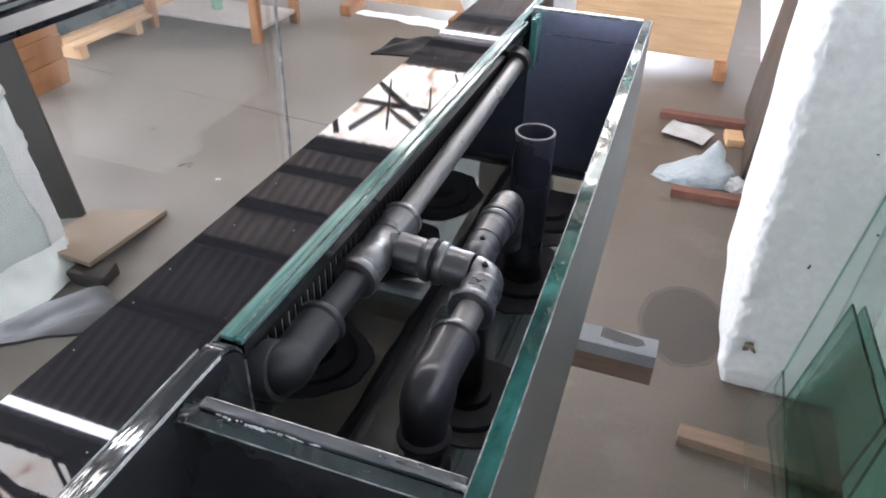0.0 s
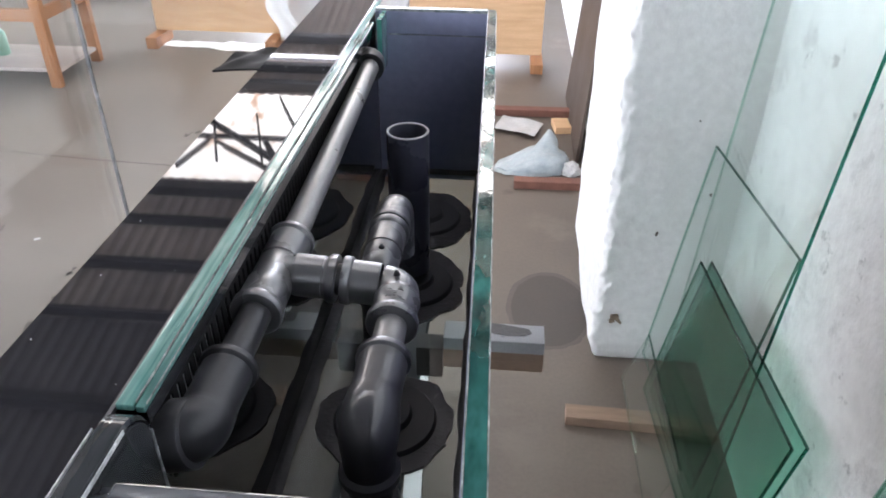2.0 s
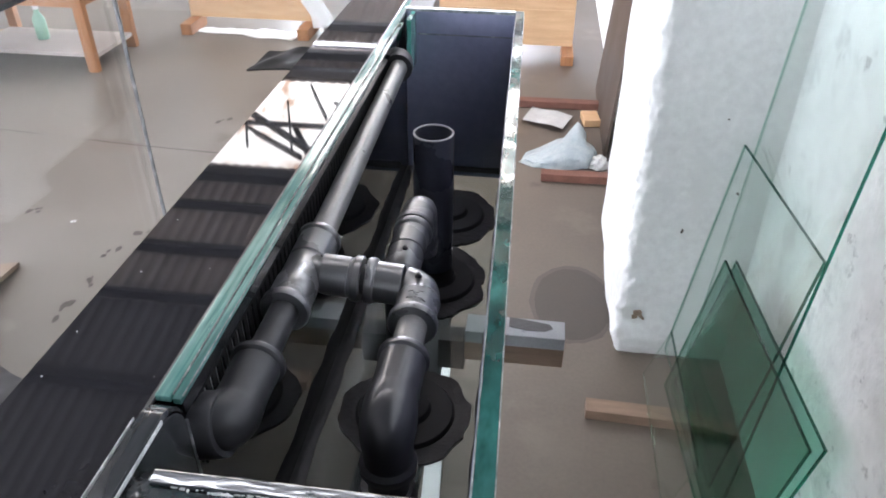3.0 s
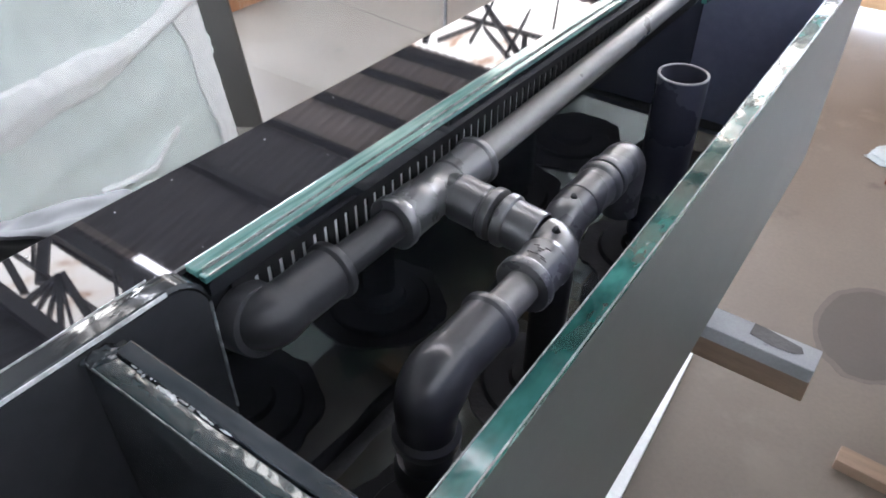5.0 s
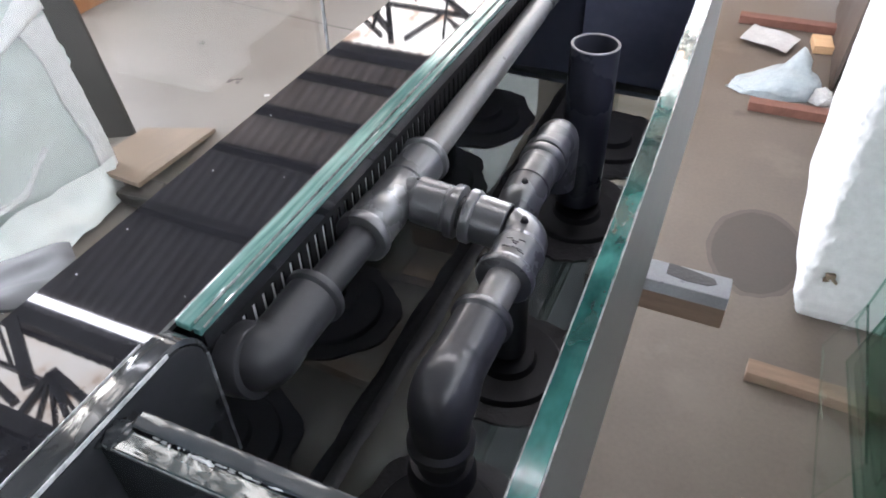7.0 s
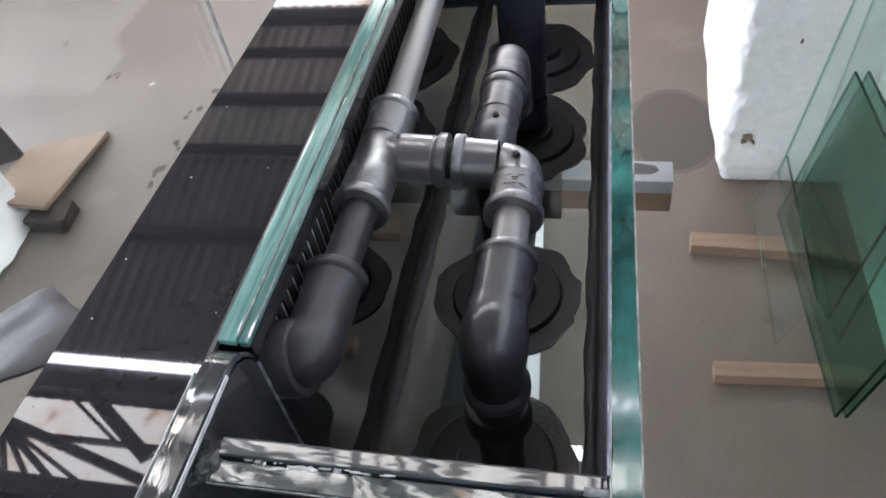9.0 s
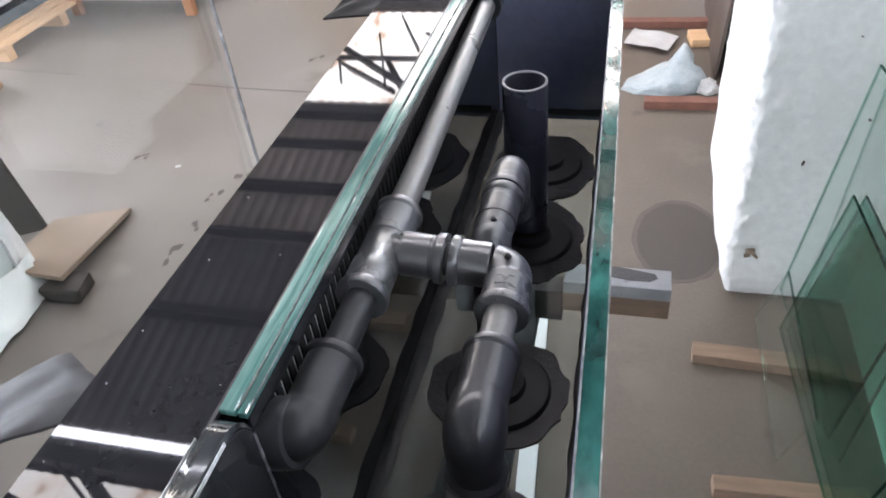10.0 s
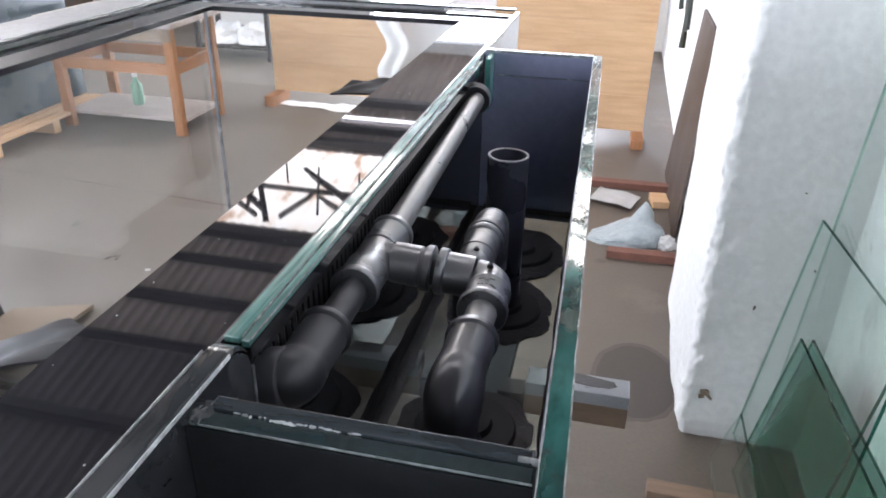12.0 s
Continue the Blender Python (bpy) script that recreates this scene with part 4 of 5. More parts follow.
for k in range(12):
    y = (0.137 + 0.0022 * k) if k < 7 else (0.244 + 0.004 * (k - 7))
    a = bead_rng.uniform(0.35, 0.75)
    bead(ret, (LX - (CR + 0.0004) * math.cos(a), y, LZ + (CR + 0.0004) * math.sin(a)), bead_rng.uniform(0.0005, 0.0011), (1, 1.5, 1))
bead(ret, (RX - CR * 0.85, 0.139, RZ + CR * 0.45), 0.0016)
bead(ret, (RX - CR * 0.75, 0.124, RZ + CR * 0.30), 0.0018)

# second drain: two elbows over a bulkhead
DX, DZ = -0.0900, 1.590
drain = thing("drain_pipe", "short grey drain pipe of two elbows above a bulkhead", "pipework")
d_run = bmesh.new()
sweep(bend((DX, 0.372, DZ), (0, 0, 1), (0, 1, 0), 0.024) + [(DX, 0.408, DZ)], CR - 0.0004, 44, d_run, False)
run([(0.408, CR - 0.0004), (0.409, CR + 0.0010), (0.413, CR + 0.0010), (0.414, CR), (0.448, CR), (0.450, LIP - 0.0006), (0.4515, LIP), (0.4575, LIP), (0.4590, LIP - 0.0006), (0.4590, PR), (0.4630, PR), (0.4630, LIP - 0.0006), (0.4645, LIP), (0.4700, LIP), (0.4715, LIP - 0.0008), (0.4725, CR + 0.0003), (0.500, CR)], (DX, 0, DZ), (0, 1, 0), d_run)
part("elbow", d_run, PVC, drain, "grey elbow", True)
d_end = bmesh.new()
sweep([(DX, 0.499, DZ)] + bend((DX, 0.521, DZ), (0, 1, 0), (0, 0, -1), 0.020) + [(DX, 0.521, DZ - 0.07)], CR, 44, d_end, False)
part("elbow", d_end, PVC, drain, "grey elbow", True)
part("upright", sweep([(DX, 0.372, DZ - 0.02), (DX + 0.001, 0.369, BOX_FLOOR + 0.03)], PR + 0.005), PVC_BLACK, drain, "black upright pipe", True)
part("spike", lathe([(0, 0.0044), (0.003, 0.0034), (0.0062, 0.0024), (0.0066, 0.0)], (DX + 0.002, 0.392, DZ + CR - 0.0035), (0.1, -0.5, 1), 9), PVC_BLACK, drain)

stand_pipe = thing("standpipe", "wide dark upright overflow pipe with a pale cut rim", "standpipe")
SX, SY, SZ, SR = -0.095, 0.672, 1.626, 0.0302
part("pipe", lathe([(0, SR), (SZ - BOX_FLOOR - 0.032, SR), (SZ - BOX_FLOOR - 0.032, SR - 0.0035), (0, SR - 0.0035)], (SX, SY, BOX_FLOOR + 0.03), (0, 0, 1), 48), PVC_VEILED, stand_pipe, "", True)
part("rim", lathe([(0, SR), (0.0015, SR - 0.0004), (0.0015, SR - 0.0034), (0, SR - 0.0036)], (SX, SY, SZ - 0.0018), (0, 0, 1), 48), PVC_CUT, stand_pipe, "pale cut edge", True)


def bulkhead(x, y, seed, long=1.0):
    ob = thing("bulkhead_fitting", "black round bulkhead flange smeared with silicone on the glass bottom", "bulkhead fitting", "bulkheads in the overflow box")
    bm = lathe([(0, 0.064), (0.006, 0.064), (0.010, 0.061), (0.012, 0.034), (0.020, 0.031), (0.021, 0.0)], (x, y, BOX_FLOOR + 0.001), (0, 0, 1), 48)
    part("flange", bm, PVC_BLACK, ob, "", True)
    sm = bmesh.new()
    ring = []
    for i in range(64):
        a = 2 * math.pi * i / 64
        r = 0.084 + 0.010 * noise.noise((math.cos(a) * 2 + seed, math.sin(a) * 2, seed)) + 0.004 * noise.noise((math.cos(a) * 7 + seed, math.sin(a) * 7, seed))
        ring.append((x + min(r * math.cos(a), right_x(y) - 0.012 - x), y + long * r * math.sin(a)))
    prism(sm, ring, BOX_FLOOR + 0.0005, BOX_FLOOR + 0.005)
    part("silicone_smear", sm, SILICONE, ob, "glossy smeared silicone")
    nut = lathe([(0, 0.0), (0, 0.040), (0.022, 0.040), (0.022, 0.0)], (x, y, BOX_FLOOR - 0.038), (0, 0, 1), 8)
    part("nut", nut, PVC_BLACK, ob)
    return ob


for k, (x, y) in enumerate(((-0.080, 0.152), (-0.089, 0.368), (-0.091, 0.662), (-0.093, 0.868))):
    bulkhead(x, y, k * 3.7 + 1, 1.18 if k > 1 else 1.0)

# ---- stand under the aquarium ----
stand = thing("aquarium_stand", "timber stand with grey foam under the aquarium", "stand")
part("base_board", box(-1.09, -0.135, -1.24, 1.56, 0.7555, 0.7985, 0.002), DARK_FOAM, stand, "dark foam-covered base board")
for y in (1.097,):
    beam = part("beam", box(-0.075, 0.166, y - 0.030, y + 0.030, 0.836, 0.894, 0.003), BATTEN, stand, "brown timber beam")
    part("foam", box(-0.074, 0.165, y - 0.034, y + 0.034, 0.8945, 0.9295, 0.003), GREY_FOAM, stand, "grey foam board with a dark stain")
    if y > 1:
        mark = [(0.030, y - 0.004), (0.075, y - 0.012), (0.118, y - 0.010), (0.136, y + 0.002), (0.128, y + 0.018), (0.105, y + 0.022), (0.06, y + 0.031), (0.03, y + 0.033)]
        part("foam_stain", prism(bmesh.new(), mark, 0.9290, 0.9302), SILICONE, stand, "dark tarry stain")
    part("bracket", box(-0.140, -0.0755, y - 0.028, y + 0.028, 0.7987, 0.8900, 0.002), STEEL, stand, "dark steel bracket")
for y in (1.35, 0.05, -1.05):
    for x in (-0.98, -0.32):
        part("leg", box(x - 0.035, x + 0.035, y - 0.03, y + 0.03, 0.0, 0.7545, 0.003), DARK_WOOD, stand)


# ---- loose sheets near the bracing ----
def black_offcut(corners, name, label, seed, material, crease, bulge, curl):
    """A limp sheet over four corners: it bellies out, and its first edge curls down."""
    bm = sheet(corners, 44, 60)
    a, b, c, d = (Vector(p) for p in corners)
    up = (b - a).cross(d - a).normalized()
    up = up if up.z > 0 else -up
    k = 0
    for j in range(61):
        for i in range(45):
            bm.verts.ensure_lookup_table()
            v = bm.verts[k]
            u, w = j / 60, i / 44
            v.co += up * bulge * math.sin(math.pi * w) * (0.35 + 0.65 * math.sin(math.pi * min(1.0, u * 1.4)))
            v.co -= up * curl * max(0.0, 1 - u / 0.16) ** 2
            v.co += up * crease * math.sin(9 * w + 5 * u) * min(1.0, 3 * u)
            k += 1
    wrinkle(bm, crease * 0.6, 7.0, seed)
    wrinkle(bm, crease * 0.6, 14.0, seed + 3)
    wrinkle(bm, crease * 0.25, 40.0, seed + 5)
    thicken(bm, 0.003)
    return tagged(finish(name, bm, material, smooth=True), label, "plastic sheet")


black_offcut([(-0.327, 0.088, 1.652), (-0.436, 0.157, 1.624), (-0.75, 0.10, 1.38), (-0.72, -0.16, 1.568)], "black_plastic_sheet", "creased glossy black plastic sheet hanging inside the tank", 2.0, BLACK_FILM, 0.008, 0.008, 0.014)
black_offcut([(-0.33, 0.795, 1.6640), (-0.412, 0.785, 1.6615), (-0.404, 0.872, 1.6615), (-0.33, 0.905, 1.6640)], "black_plastic_strip", "curved black plastic strip hanging from the bracing", 6.0, COMB, 0.002, 0.004, 0.0)


# ---- glass sheets against the right wall ----
def leaning_pane(y0, y1, foot, top_x, height, material, swing=0.0, t=0.008):
    """swing: how far it stands off the wall for each metre along it."""
    ob = thing("glass_sheet", "green-edged clear glass sheet leaning against the white wall", "glass sheet", "glass sheets against the wall")
    z0 = 0.048
    run = math.atan2(top_x - foot, height)
    m = pose(foot + swing * y0, 0, z0, 0, math.degrees(run), 0) @ Matrix(((1, -swing, 0, 0), (0, 1, 0, 0), (0, 0, 1, 0), (0, 0, 0, 1)))
    L = height / math.cos(run)
    body = box(0, t, y0 + 0.0035, y1 - 0.0035, 0.0035, L - 0.0035)
    body.transform(m)
    p = part("sheet", body, material, ob)
    p.visible_shadow = False
    foot_cut, top_cut, near_cut = (GREEN_GLASS, DARK_EDGE, NEAR_EDGE) if height > 0.4 else (FAINT_GREEN_GLASS, FAINT_EDGE, FAINT_GREEN_GLASS)
    for a, b, c, d, cut in ((y0, y1, 0, 0.003, foot_cut), (y0, y1, L - 0.003, L, top_cut), (y0, y0 + 0.003, 0.0031, L - 0.0031, near_cut), (y1 - 0.003, y1, 0.0031, L - 0.0031, foot_cut)):
        e = box(0, t, a, b, c, d)
        e.transform(m)
        part("edge", e, cut, ob, "green cut edge")
    return ob


leaning_pane(1.325, 2.070, 0.745, 0.850, 1.75, FAINT_GREEN_GLASS)
leaning_pane(1.400, 2.085, 0.722, 0.831, 0.925, FAINT_GREEN_GLASS, 0.095)
leaning_pane(1.050, 1.860, 0.715, 0.825, 0.600, GREEN_GLASS, 0.075)
leaning_pane(1.050, 1.870, 0.688, 0.790, 0.595, GREEN_GLASS, 0.070)
leaning_pane(1.300, 1.950, 0.562, 0.634, 0.225, FAINT_GREEN_GLASS)
leaning_pane(0.10, 0.740, 0.700, 0.860, 1.30, GREEN_GLASS)


def batten(x0, x1, y, w, h, turn, label):
    bm = slab(((x0 + x1) / 2, y, h / 2), (x1 - x0, w, h), (0, 0, turn), 0.004)
    return tagged(finish("wood_batten", bm, BATTEN), label, "wood batten", "battens under the glass")


batten(0.335, 0.80, 1.745, 0.070, 0.045, -2.0, "rough brown wooden batten on the concrete floor")
batten(0.378, 0.82, 1.212, 0.055, 0.045, 3.0, "rough reddish wooden batten on the concrete floor")

# ---- rubble by the pillar ----
for x0, x1, y, w in ((0.13, 0.52, 3.63, 0.07), (-0.05, 0.53, 4.74, 0.08)):
    tagged(finish("clay_plank", slab(((x0 + x1) / 2, y, 0.025), (x1 - x0, w, 0.05), (0, 0, 1.5), 0.004), BRICK), "reddish clay plank lying on the floor", "clay plank", "clay planks on the floor")
tagged(finish("wood_offcut", slab((0.45, 4.50, 0.025), (0.11, 0.17, 0.05), (0, 0, 8), 0.004), PINE), "pale wooden offcut on the floor", "wood offcut")


def crumpled(name, centre, size, seed, material, label, category):
    bm = bmesh.new()
    bmesh.ops.create_icosphere(bm, subdivisions=5, radius=1.0)
    for v in bm.verts:
        d = v.co.normalized()
        k = 1 + 0.30 * noise.noise(d * 1.6 + Vector((seed, 0, 0))) + 0.16 * abs(noise.noise(d * 4.0 + Vector((0, seed, 0)))) - 0.10 * abs(noise.noise(d * 9.0 + Vector((0, 0, seed))))
        v.co = Vector((d.x * size[0] * k, d.y * size[1] * k, max(d.z, -0.25) * size[2] * k))
    low = min(v.co.z for v in bm.verts)
    for v in bm.verts:
        v.co += Vector((centre[0], centre[1], centre[2] - low))
    return tagged(finish(name, bm, material, smooth=True), label, category)


bag = bmesh.new()
bmesh.ops.create_icosphere(bag, subdivisions=5, radius=1.0)
for v in bag.verts:
    d = v.co.normalized()
    rise = 0.20 + 0.80 * max(0.0, min(1.0, (d.x + 0.9) / 1.5)) ** 1.3
    fold = 1 + 0.16 * noise.noise(d * 2.2 + Vector((3, 0, 0))) + 0.10 * abs(noise.noise(d * 5.0)) - 0.05 * abs(noise.noise(d * 12.0))
    neck = max(0.0, 1 - (Vector((d.x - 0.45, d.y - 0.25, d.z - 0.85))).length / 0.35)
    v.co = Vector((d.x * 0.235, d.y * 0.19 * (0.55 + 0.45 * rise), max(0.0, d.z) * 0.15 * rise)) * fold + Vector((0.03, 0.05, 0.08)) * neck
    v.co = Matrix.Rotation(radians(18), 4, "Z") @ v.co + Vector((0.235, 3.90, 0.002))
tagged(finish("plastic_bag", bag, BAG, smooth=True), "crumpled pale blue plastic bag slumped on the floor", "plastic bag")
crumpled("paper_wad", (0.475, 3.83, 0.001), (0.06, 0.06, 0.05), 8.0, PAPER, "crumpled white paper wad beside the pillar", "paper")
paper = sheet([(-0.01, 4.42, 0.02), (0.26, 4.30, 0.03), (0.33, 4.52, 0.03), (0.05, 4.66, 0.02)], 12, 10)
wrinkle(paper, 0.02, 7.0, 4.0, (0, 0, 1))
for v in paper.verts:
    v.co.z = max(v.co.z, 0.004)
thicken(paper, 0.002)
tagged(finish("paper_sheet", paper, PAPER, smooth=True), "creased white paper sheet on the floor", "paper")
brown = slab((0.565, 4.55, 0.60), (0.02, 1.15, 1.20), (0, 4, 0), 0.002)
tagged(finish("plywood_sheet", brown, DARK_WOOD), "dark brown plywood sheet leaning against the wall", "plywood sheet")


def damp_outline(k, seed):
    return [(0.30 + k * 0.185 * math.cos(a) * (1 + 0.06 * noise.noise((2 * math.cos(a), 2 * math.sin(a), seed)) + 0.02 * noise.noise((9 * math.cos(a), 9 * math.sin(a), seed))), 2.44 + k * 0.27 * math.sin(a) * (1 + 0.06 * noise.noise((3 * math.cos(a), 3 * math.sin(a), seed + 1)))) for a in (2 * math.pi * i / 120 for i in range(120))]


DAMP = surface("damp_concrete", (0.038, 0.030, 0.024), (0.054, 0.043, 0.035), 5.0, (0.42, 0.56), 0.1, 60)
HALF_DAMP = surface("half_dry_concrete", (0.060, 0.049, 0.040), (0.086, 0.071, 0.059), 5.0, (0.4, 0.55), 0.1, 60)
tagged(finish("trim_damp_rim", prism(bmesh.new(), damp_outline(1.07, 3.0), 0.0002, 0.0008), HALF_DAMP), "half-dry rim of a damp patch on the concrete", "stain", kind="structure")
tagged(finish("trim_damp_patch", prism(bmesh.new(), damp_outline(0.97, 3.4), 0.0009, 0.0014), DAMP), "dark damp patch on the concrete", "stain", kind="structure")

# ---- far end: timber screens before the gateway ----


def screen(x0, x1, y, z0, z1, feet):
    ob = thing("timber_screen", "large pale plywood crate side standing on timber feet", "timber screen", "timber screens")
    n = max(2, round((z1 - z0) / 0.28))
    for i in range(n):
        a = z0 + (z1 - z0) * i / n
        part("board", box(x0, x1, y, y + 0.018, a + 0.001, z0 + (z1 - z0) * (i + 1) / n - 0.001, 0.001), PINE, ob)
    for x in feet:
        part("foot", box(x - 0.05, x + 0.05, y - 0.25, y + 0.1, 0.0, z0 - 0.002, 0.004), TIMBER, ob, "reddish timber foot")
        part("post", box(x - 0.04, x + 0.04, y + 0.02, y + 0.09, z0, z1, 0.003), TIMBER, ob)
    return ob


screen(-3.12, -1.95, 6.15, 0.10, 1.75, (-3.07, -2.0))
screen(-0.95, 0.34, 5.85, 0.08, 1.85, (-0.9, 0.30))
tagged(finish("white_board", slab((-1.45, 6.35, 0.85), (0.95, 0.02, 1.7), (-4, 0, 0), 0.002), WHITE_PAINT), "tall white board standing between the timber screens", "board")

strands = thing("hanging_cable", "dark green frayed strands hanging on the white wall", "cable")
for k, (y0, z0, y1, z1, w) in enumerate(((6.7, 1.75, 6.45, 0.68, 0.030), (6.9, 1.60, 6.20, 0.86, 0.018), (6.2, 1.40, 6.00, 0.90, 0.014), (7.4, 1.5, 7.1, 0.90, 0.024))):
    run = [(0.594 + 0.01 * math.sin(3 * s + k), y0 + (y1 - y0) * s + 0.03 * math.sin(5 * s + k), z0 + (z1 - z0) * s) for s in np.linspace(0, 1, 10)]
    part("strand", sweep(run, [w * (0.6 + 0.5 * abs(math.sin(2.7 * i + k))) for i in range(10)], 8), STRAND, strands, "", True)
curtain = sheet([(-2.03, 6.10, 1.72), (-1.82, 6.11, 1.72), (-1.80, 6.09, 0.10), (-2.00, 6.06, 0.06)], 16, 60)
for v in curtain.verts:
    v.co += Vector((0.05 * math.sin(v.co.z * 13), 0.015 * math.sin(v.co.x * 40 + v.co.z * 3), 0))
thicken(curtain, 0.004)
tagged(finish("hanging_film", curtain, FILM_WHITE, smooth=True), "white plastic film hanging at the edge of the timber screen", "plastic film")
# bright daylight on the floor, drawn as a thin white sheet
spread = sheet([(-3.05, 6.02, 0.006), (-2.10, 5.88, 0.006), (-2.0, 6.14, 0.008), (-3.0, 6.14, 0.008)], 40, 12)
wrinkle(spread, 0.02, 9.0, 2.0, (0, 0, 1))
for v in spread.verts:
    v.co.z = max(v.co.z, 0.004)
    v.co.y += 0.05 * noise.noise(v.co * 6)
thicken(spread, 0.003)
tagged(finish("floor_film", spread, FILM_WHITE, smooth=True), "thin white sheet drawn for the daylight on the floor", "plastic film")

# ---- left side: bench, pallet, panels ----
bench = thing("workbench", "orange timber workbench covered with clear plastic", "workbench")
BXS, BYS, BH = (-4.45, -3.40), (4.92, 5.55), 0.88
for x in BXS:
    for y in BYS:
        part("leg", box(x - 0.04, x + 0.04, y - 0.03, y + 0.03, 0, BH - 0.001, 0.004), TIMBER, bench)
for y in BYS:
    part("rail", box(BXS[0] + 0.041, BXS[1] - 0.041, y - 0.02, y + 0.02, 0.50, 0.59, 0.003), TIMBER, bench)
for x in BXS:
    part("side_rail", box(x - 0.02, x + 0.02, BYS[0] + 0.031, BYS[1] - 0.031, 0.50, 0.59, 0.003), TIMBER, bench)
part("shelf", box(BXS[0] - 0.03, BXS[1] + 0.03, BYS[0] + 0.035, BYS[1] - 0.035, 0.10, 0.13, 0.003), DUSTY_SHELF, bench, "pale dusty shelf")
part("apron", box(BXS[0] - 0.06, BXS[1] + 0.04, BYS[0] - 0.04, BYS[0] - 0.032, BH - 0.11, BH - 0.002, 0.002), DUSTY_WOOD, bench, "dusty pinkish apron board")
part("top", box(BXS[0] - 0.1, BXS[1] + 0.08, BYS[0] - 0.08, BYS[1] + 0.08, BH, BH + 0.04, 0.003), DUSTY_SHELF, bench, "pale top under plastic")


def bottle(x, y, z, h, r, material, label):
    ob = thing("bottle", label, "bottle", "bottles on the workbench")
    part("body", lathe([(0, 0), (0, r * 0.9), (h * 0.03, r), (h * 0.6, r), (h * 0.75, r * 0.45), (h * 0.86, r * 0.4)], (x, y, z), (0, 0, 1), 24), material, ob, "", True)
    part("cap", lathe([(0, r * 0.45), (h * 0.12, r * 0.42), (h * 0.14, 0)], (x, y, z + h * 0.86), (0, 0, 1), 20), WHITE_PAINT, ob, "", True)


GREEN_PLASTIC = surface("pale_green_plastic", (0.20, 0.42, 0.30), (0.30, 0.52, 0.40), 9.0, (0.3, 0.4), 0.0)
bottle(-3.95, 5.2, BH + 0.041, 0.26, 0.045, GREEN_PLASTIC, "pale green plastic bottle on the workbench")
bottle(-3.70, 5.3, BH + 0.041, 0.20, 0.04, WHITE_PAINT, "white plastic bottle on the workbench")
bottle(-4.00, 5.25, 0.131, 0.28, 0.05, GREEN_PLASTIC, "pale green plastic bottle on the bench shelf")

pallet = thing("pallet", "pale wooden pallet on the floor under a dark panel", "pallet")
for i in range(5):
    part("slat", box(-4.95 + i * 0.11, -4.86 + i * 0.11, 3.95, 5.45, 0.10, 0.125, 0.002), PINE, pallet)
for y in (4.05, 4.7, 5.35):
    part("bearer", box(-4.95, -4.42, y - 0.04, y + 0.04, 0.0, 0.099, 0.003), PINE, pallet)
tagged(finish("teal_sheet", slab((-4.72, 4.7, 0.66), (0.05, 1.5, 1.06), (0, -3, 0), 0.003), TEAL_BOARD), "dark teal glossy sheet standing on a pallet", "sheet")
stack = thing("timber_stack", "stack of orange timber blocks on the floor", "timber stack")
for i in range(5):
    part("block", slab((-4.33 + 0.015 * (i % 2), 3.42, 0.045 + 0.0905 * i), (0.30, 0.42, 0.088), (0, 0, 3 * (i % 3)), 0.004), TIMBER, stack)

tagged(finish("white_plank", slab((-0.199, 1.38, 0.012), (0.060, 1.30, 0.021), (0, 0, 3.6), 0.002), WHITE_PAINT), "white painted plank on the floor under the stand", "plank")

rack = thing("steel_rack", "dark steel rack with white sacks behind the bench", "rack")
for x in (-4.75, -3.86):
    for y in (7.60, 8.10):
        part("post", box(x - 0.025, x + 0.025, y - 0.025, y + 0.025, 0, 1.5, 0.002), STEEL, rack)
for z in (0.12, 0.62, 1.45):
    part("shelf", box(-4.72, -3.89, 7.58, 8.12, z, z + 0.03, 0.002), STEEL, rack)
for k, (x, w) in enumerate(((-4.50, 0.20), (-4.14, 0.22))):
    crumpled("sack", (x, 7.84, 0.151), (w, 0.20, 0.17), 12.0 + k, FILM_WHITE, "white plastic sack lying on the steel rack", "sack")
tagged(finish("tall_board", slab((-6.6, 7.4, 1.0), (0.04, 1.6, 2.0), (0, -4, 0), 0.003), DARK_WOOD), "tall black board leaning by the side wall", "board")
tagged(finish("timber_post", box(-6.3, -6.0, 8.5, 8.75, 0, 2.2, 0.004), PINE), "pale timber post standing by the wall", "post")
joint = bmesh.new()
for (xa, ya), (xb, yb) in (((-4.6, 3.92), (-3.36, 3.80)), ((-3.36, 3.80), (-2.47, 3.71)), ((-2.47, 3.71), (-0.6, 3.60))):
    prism(joint, [(xa, ya - 0.006), (xb, yb - 0.005), (xb, yb + 0.005), (xa, ya + 0.006)], 0.0002, 0.0010)
tagged(finish("trim_floor_joint", joint, DAMP), "thin dark joint in the concrete floor", "floor joint", kind="structure")

# wrapped glass and the dark board behind it
wrapped = thing("wrapped_glass", "stack of glass wrapped in milky plastic film", "wrapped glass")
FILM_FOOT = Vector((-2.51, 1.88, 0.06))
FILM_ALONG, FILM_UP, FILM_OUT = Vector((-0.159, -0.987, 0)), Vector((-0.0583, 0.0094, 0.998)), Vector((0.9856, -0.1587, 0.0591))


def on_film(u, w, out=0.0):
    """A place on the wrapped stack: u along it from its end, w up, out towards the hall."""
    return FILM_FOOT + FILM_ALONG * u + FILM_UP * w + FILM_OUT * out


def along(line, s):
    """The point at share s of an evenly divided polyline in (u, w)."""
    k = min(int(s * (len(line) - 1)), len(line) - 2)
    f = s * (len(line) - 1) - k
    return tuple(a + (b - a) * f for a, b in zip(line[k], line[k + 1]))


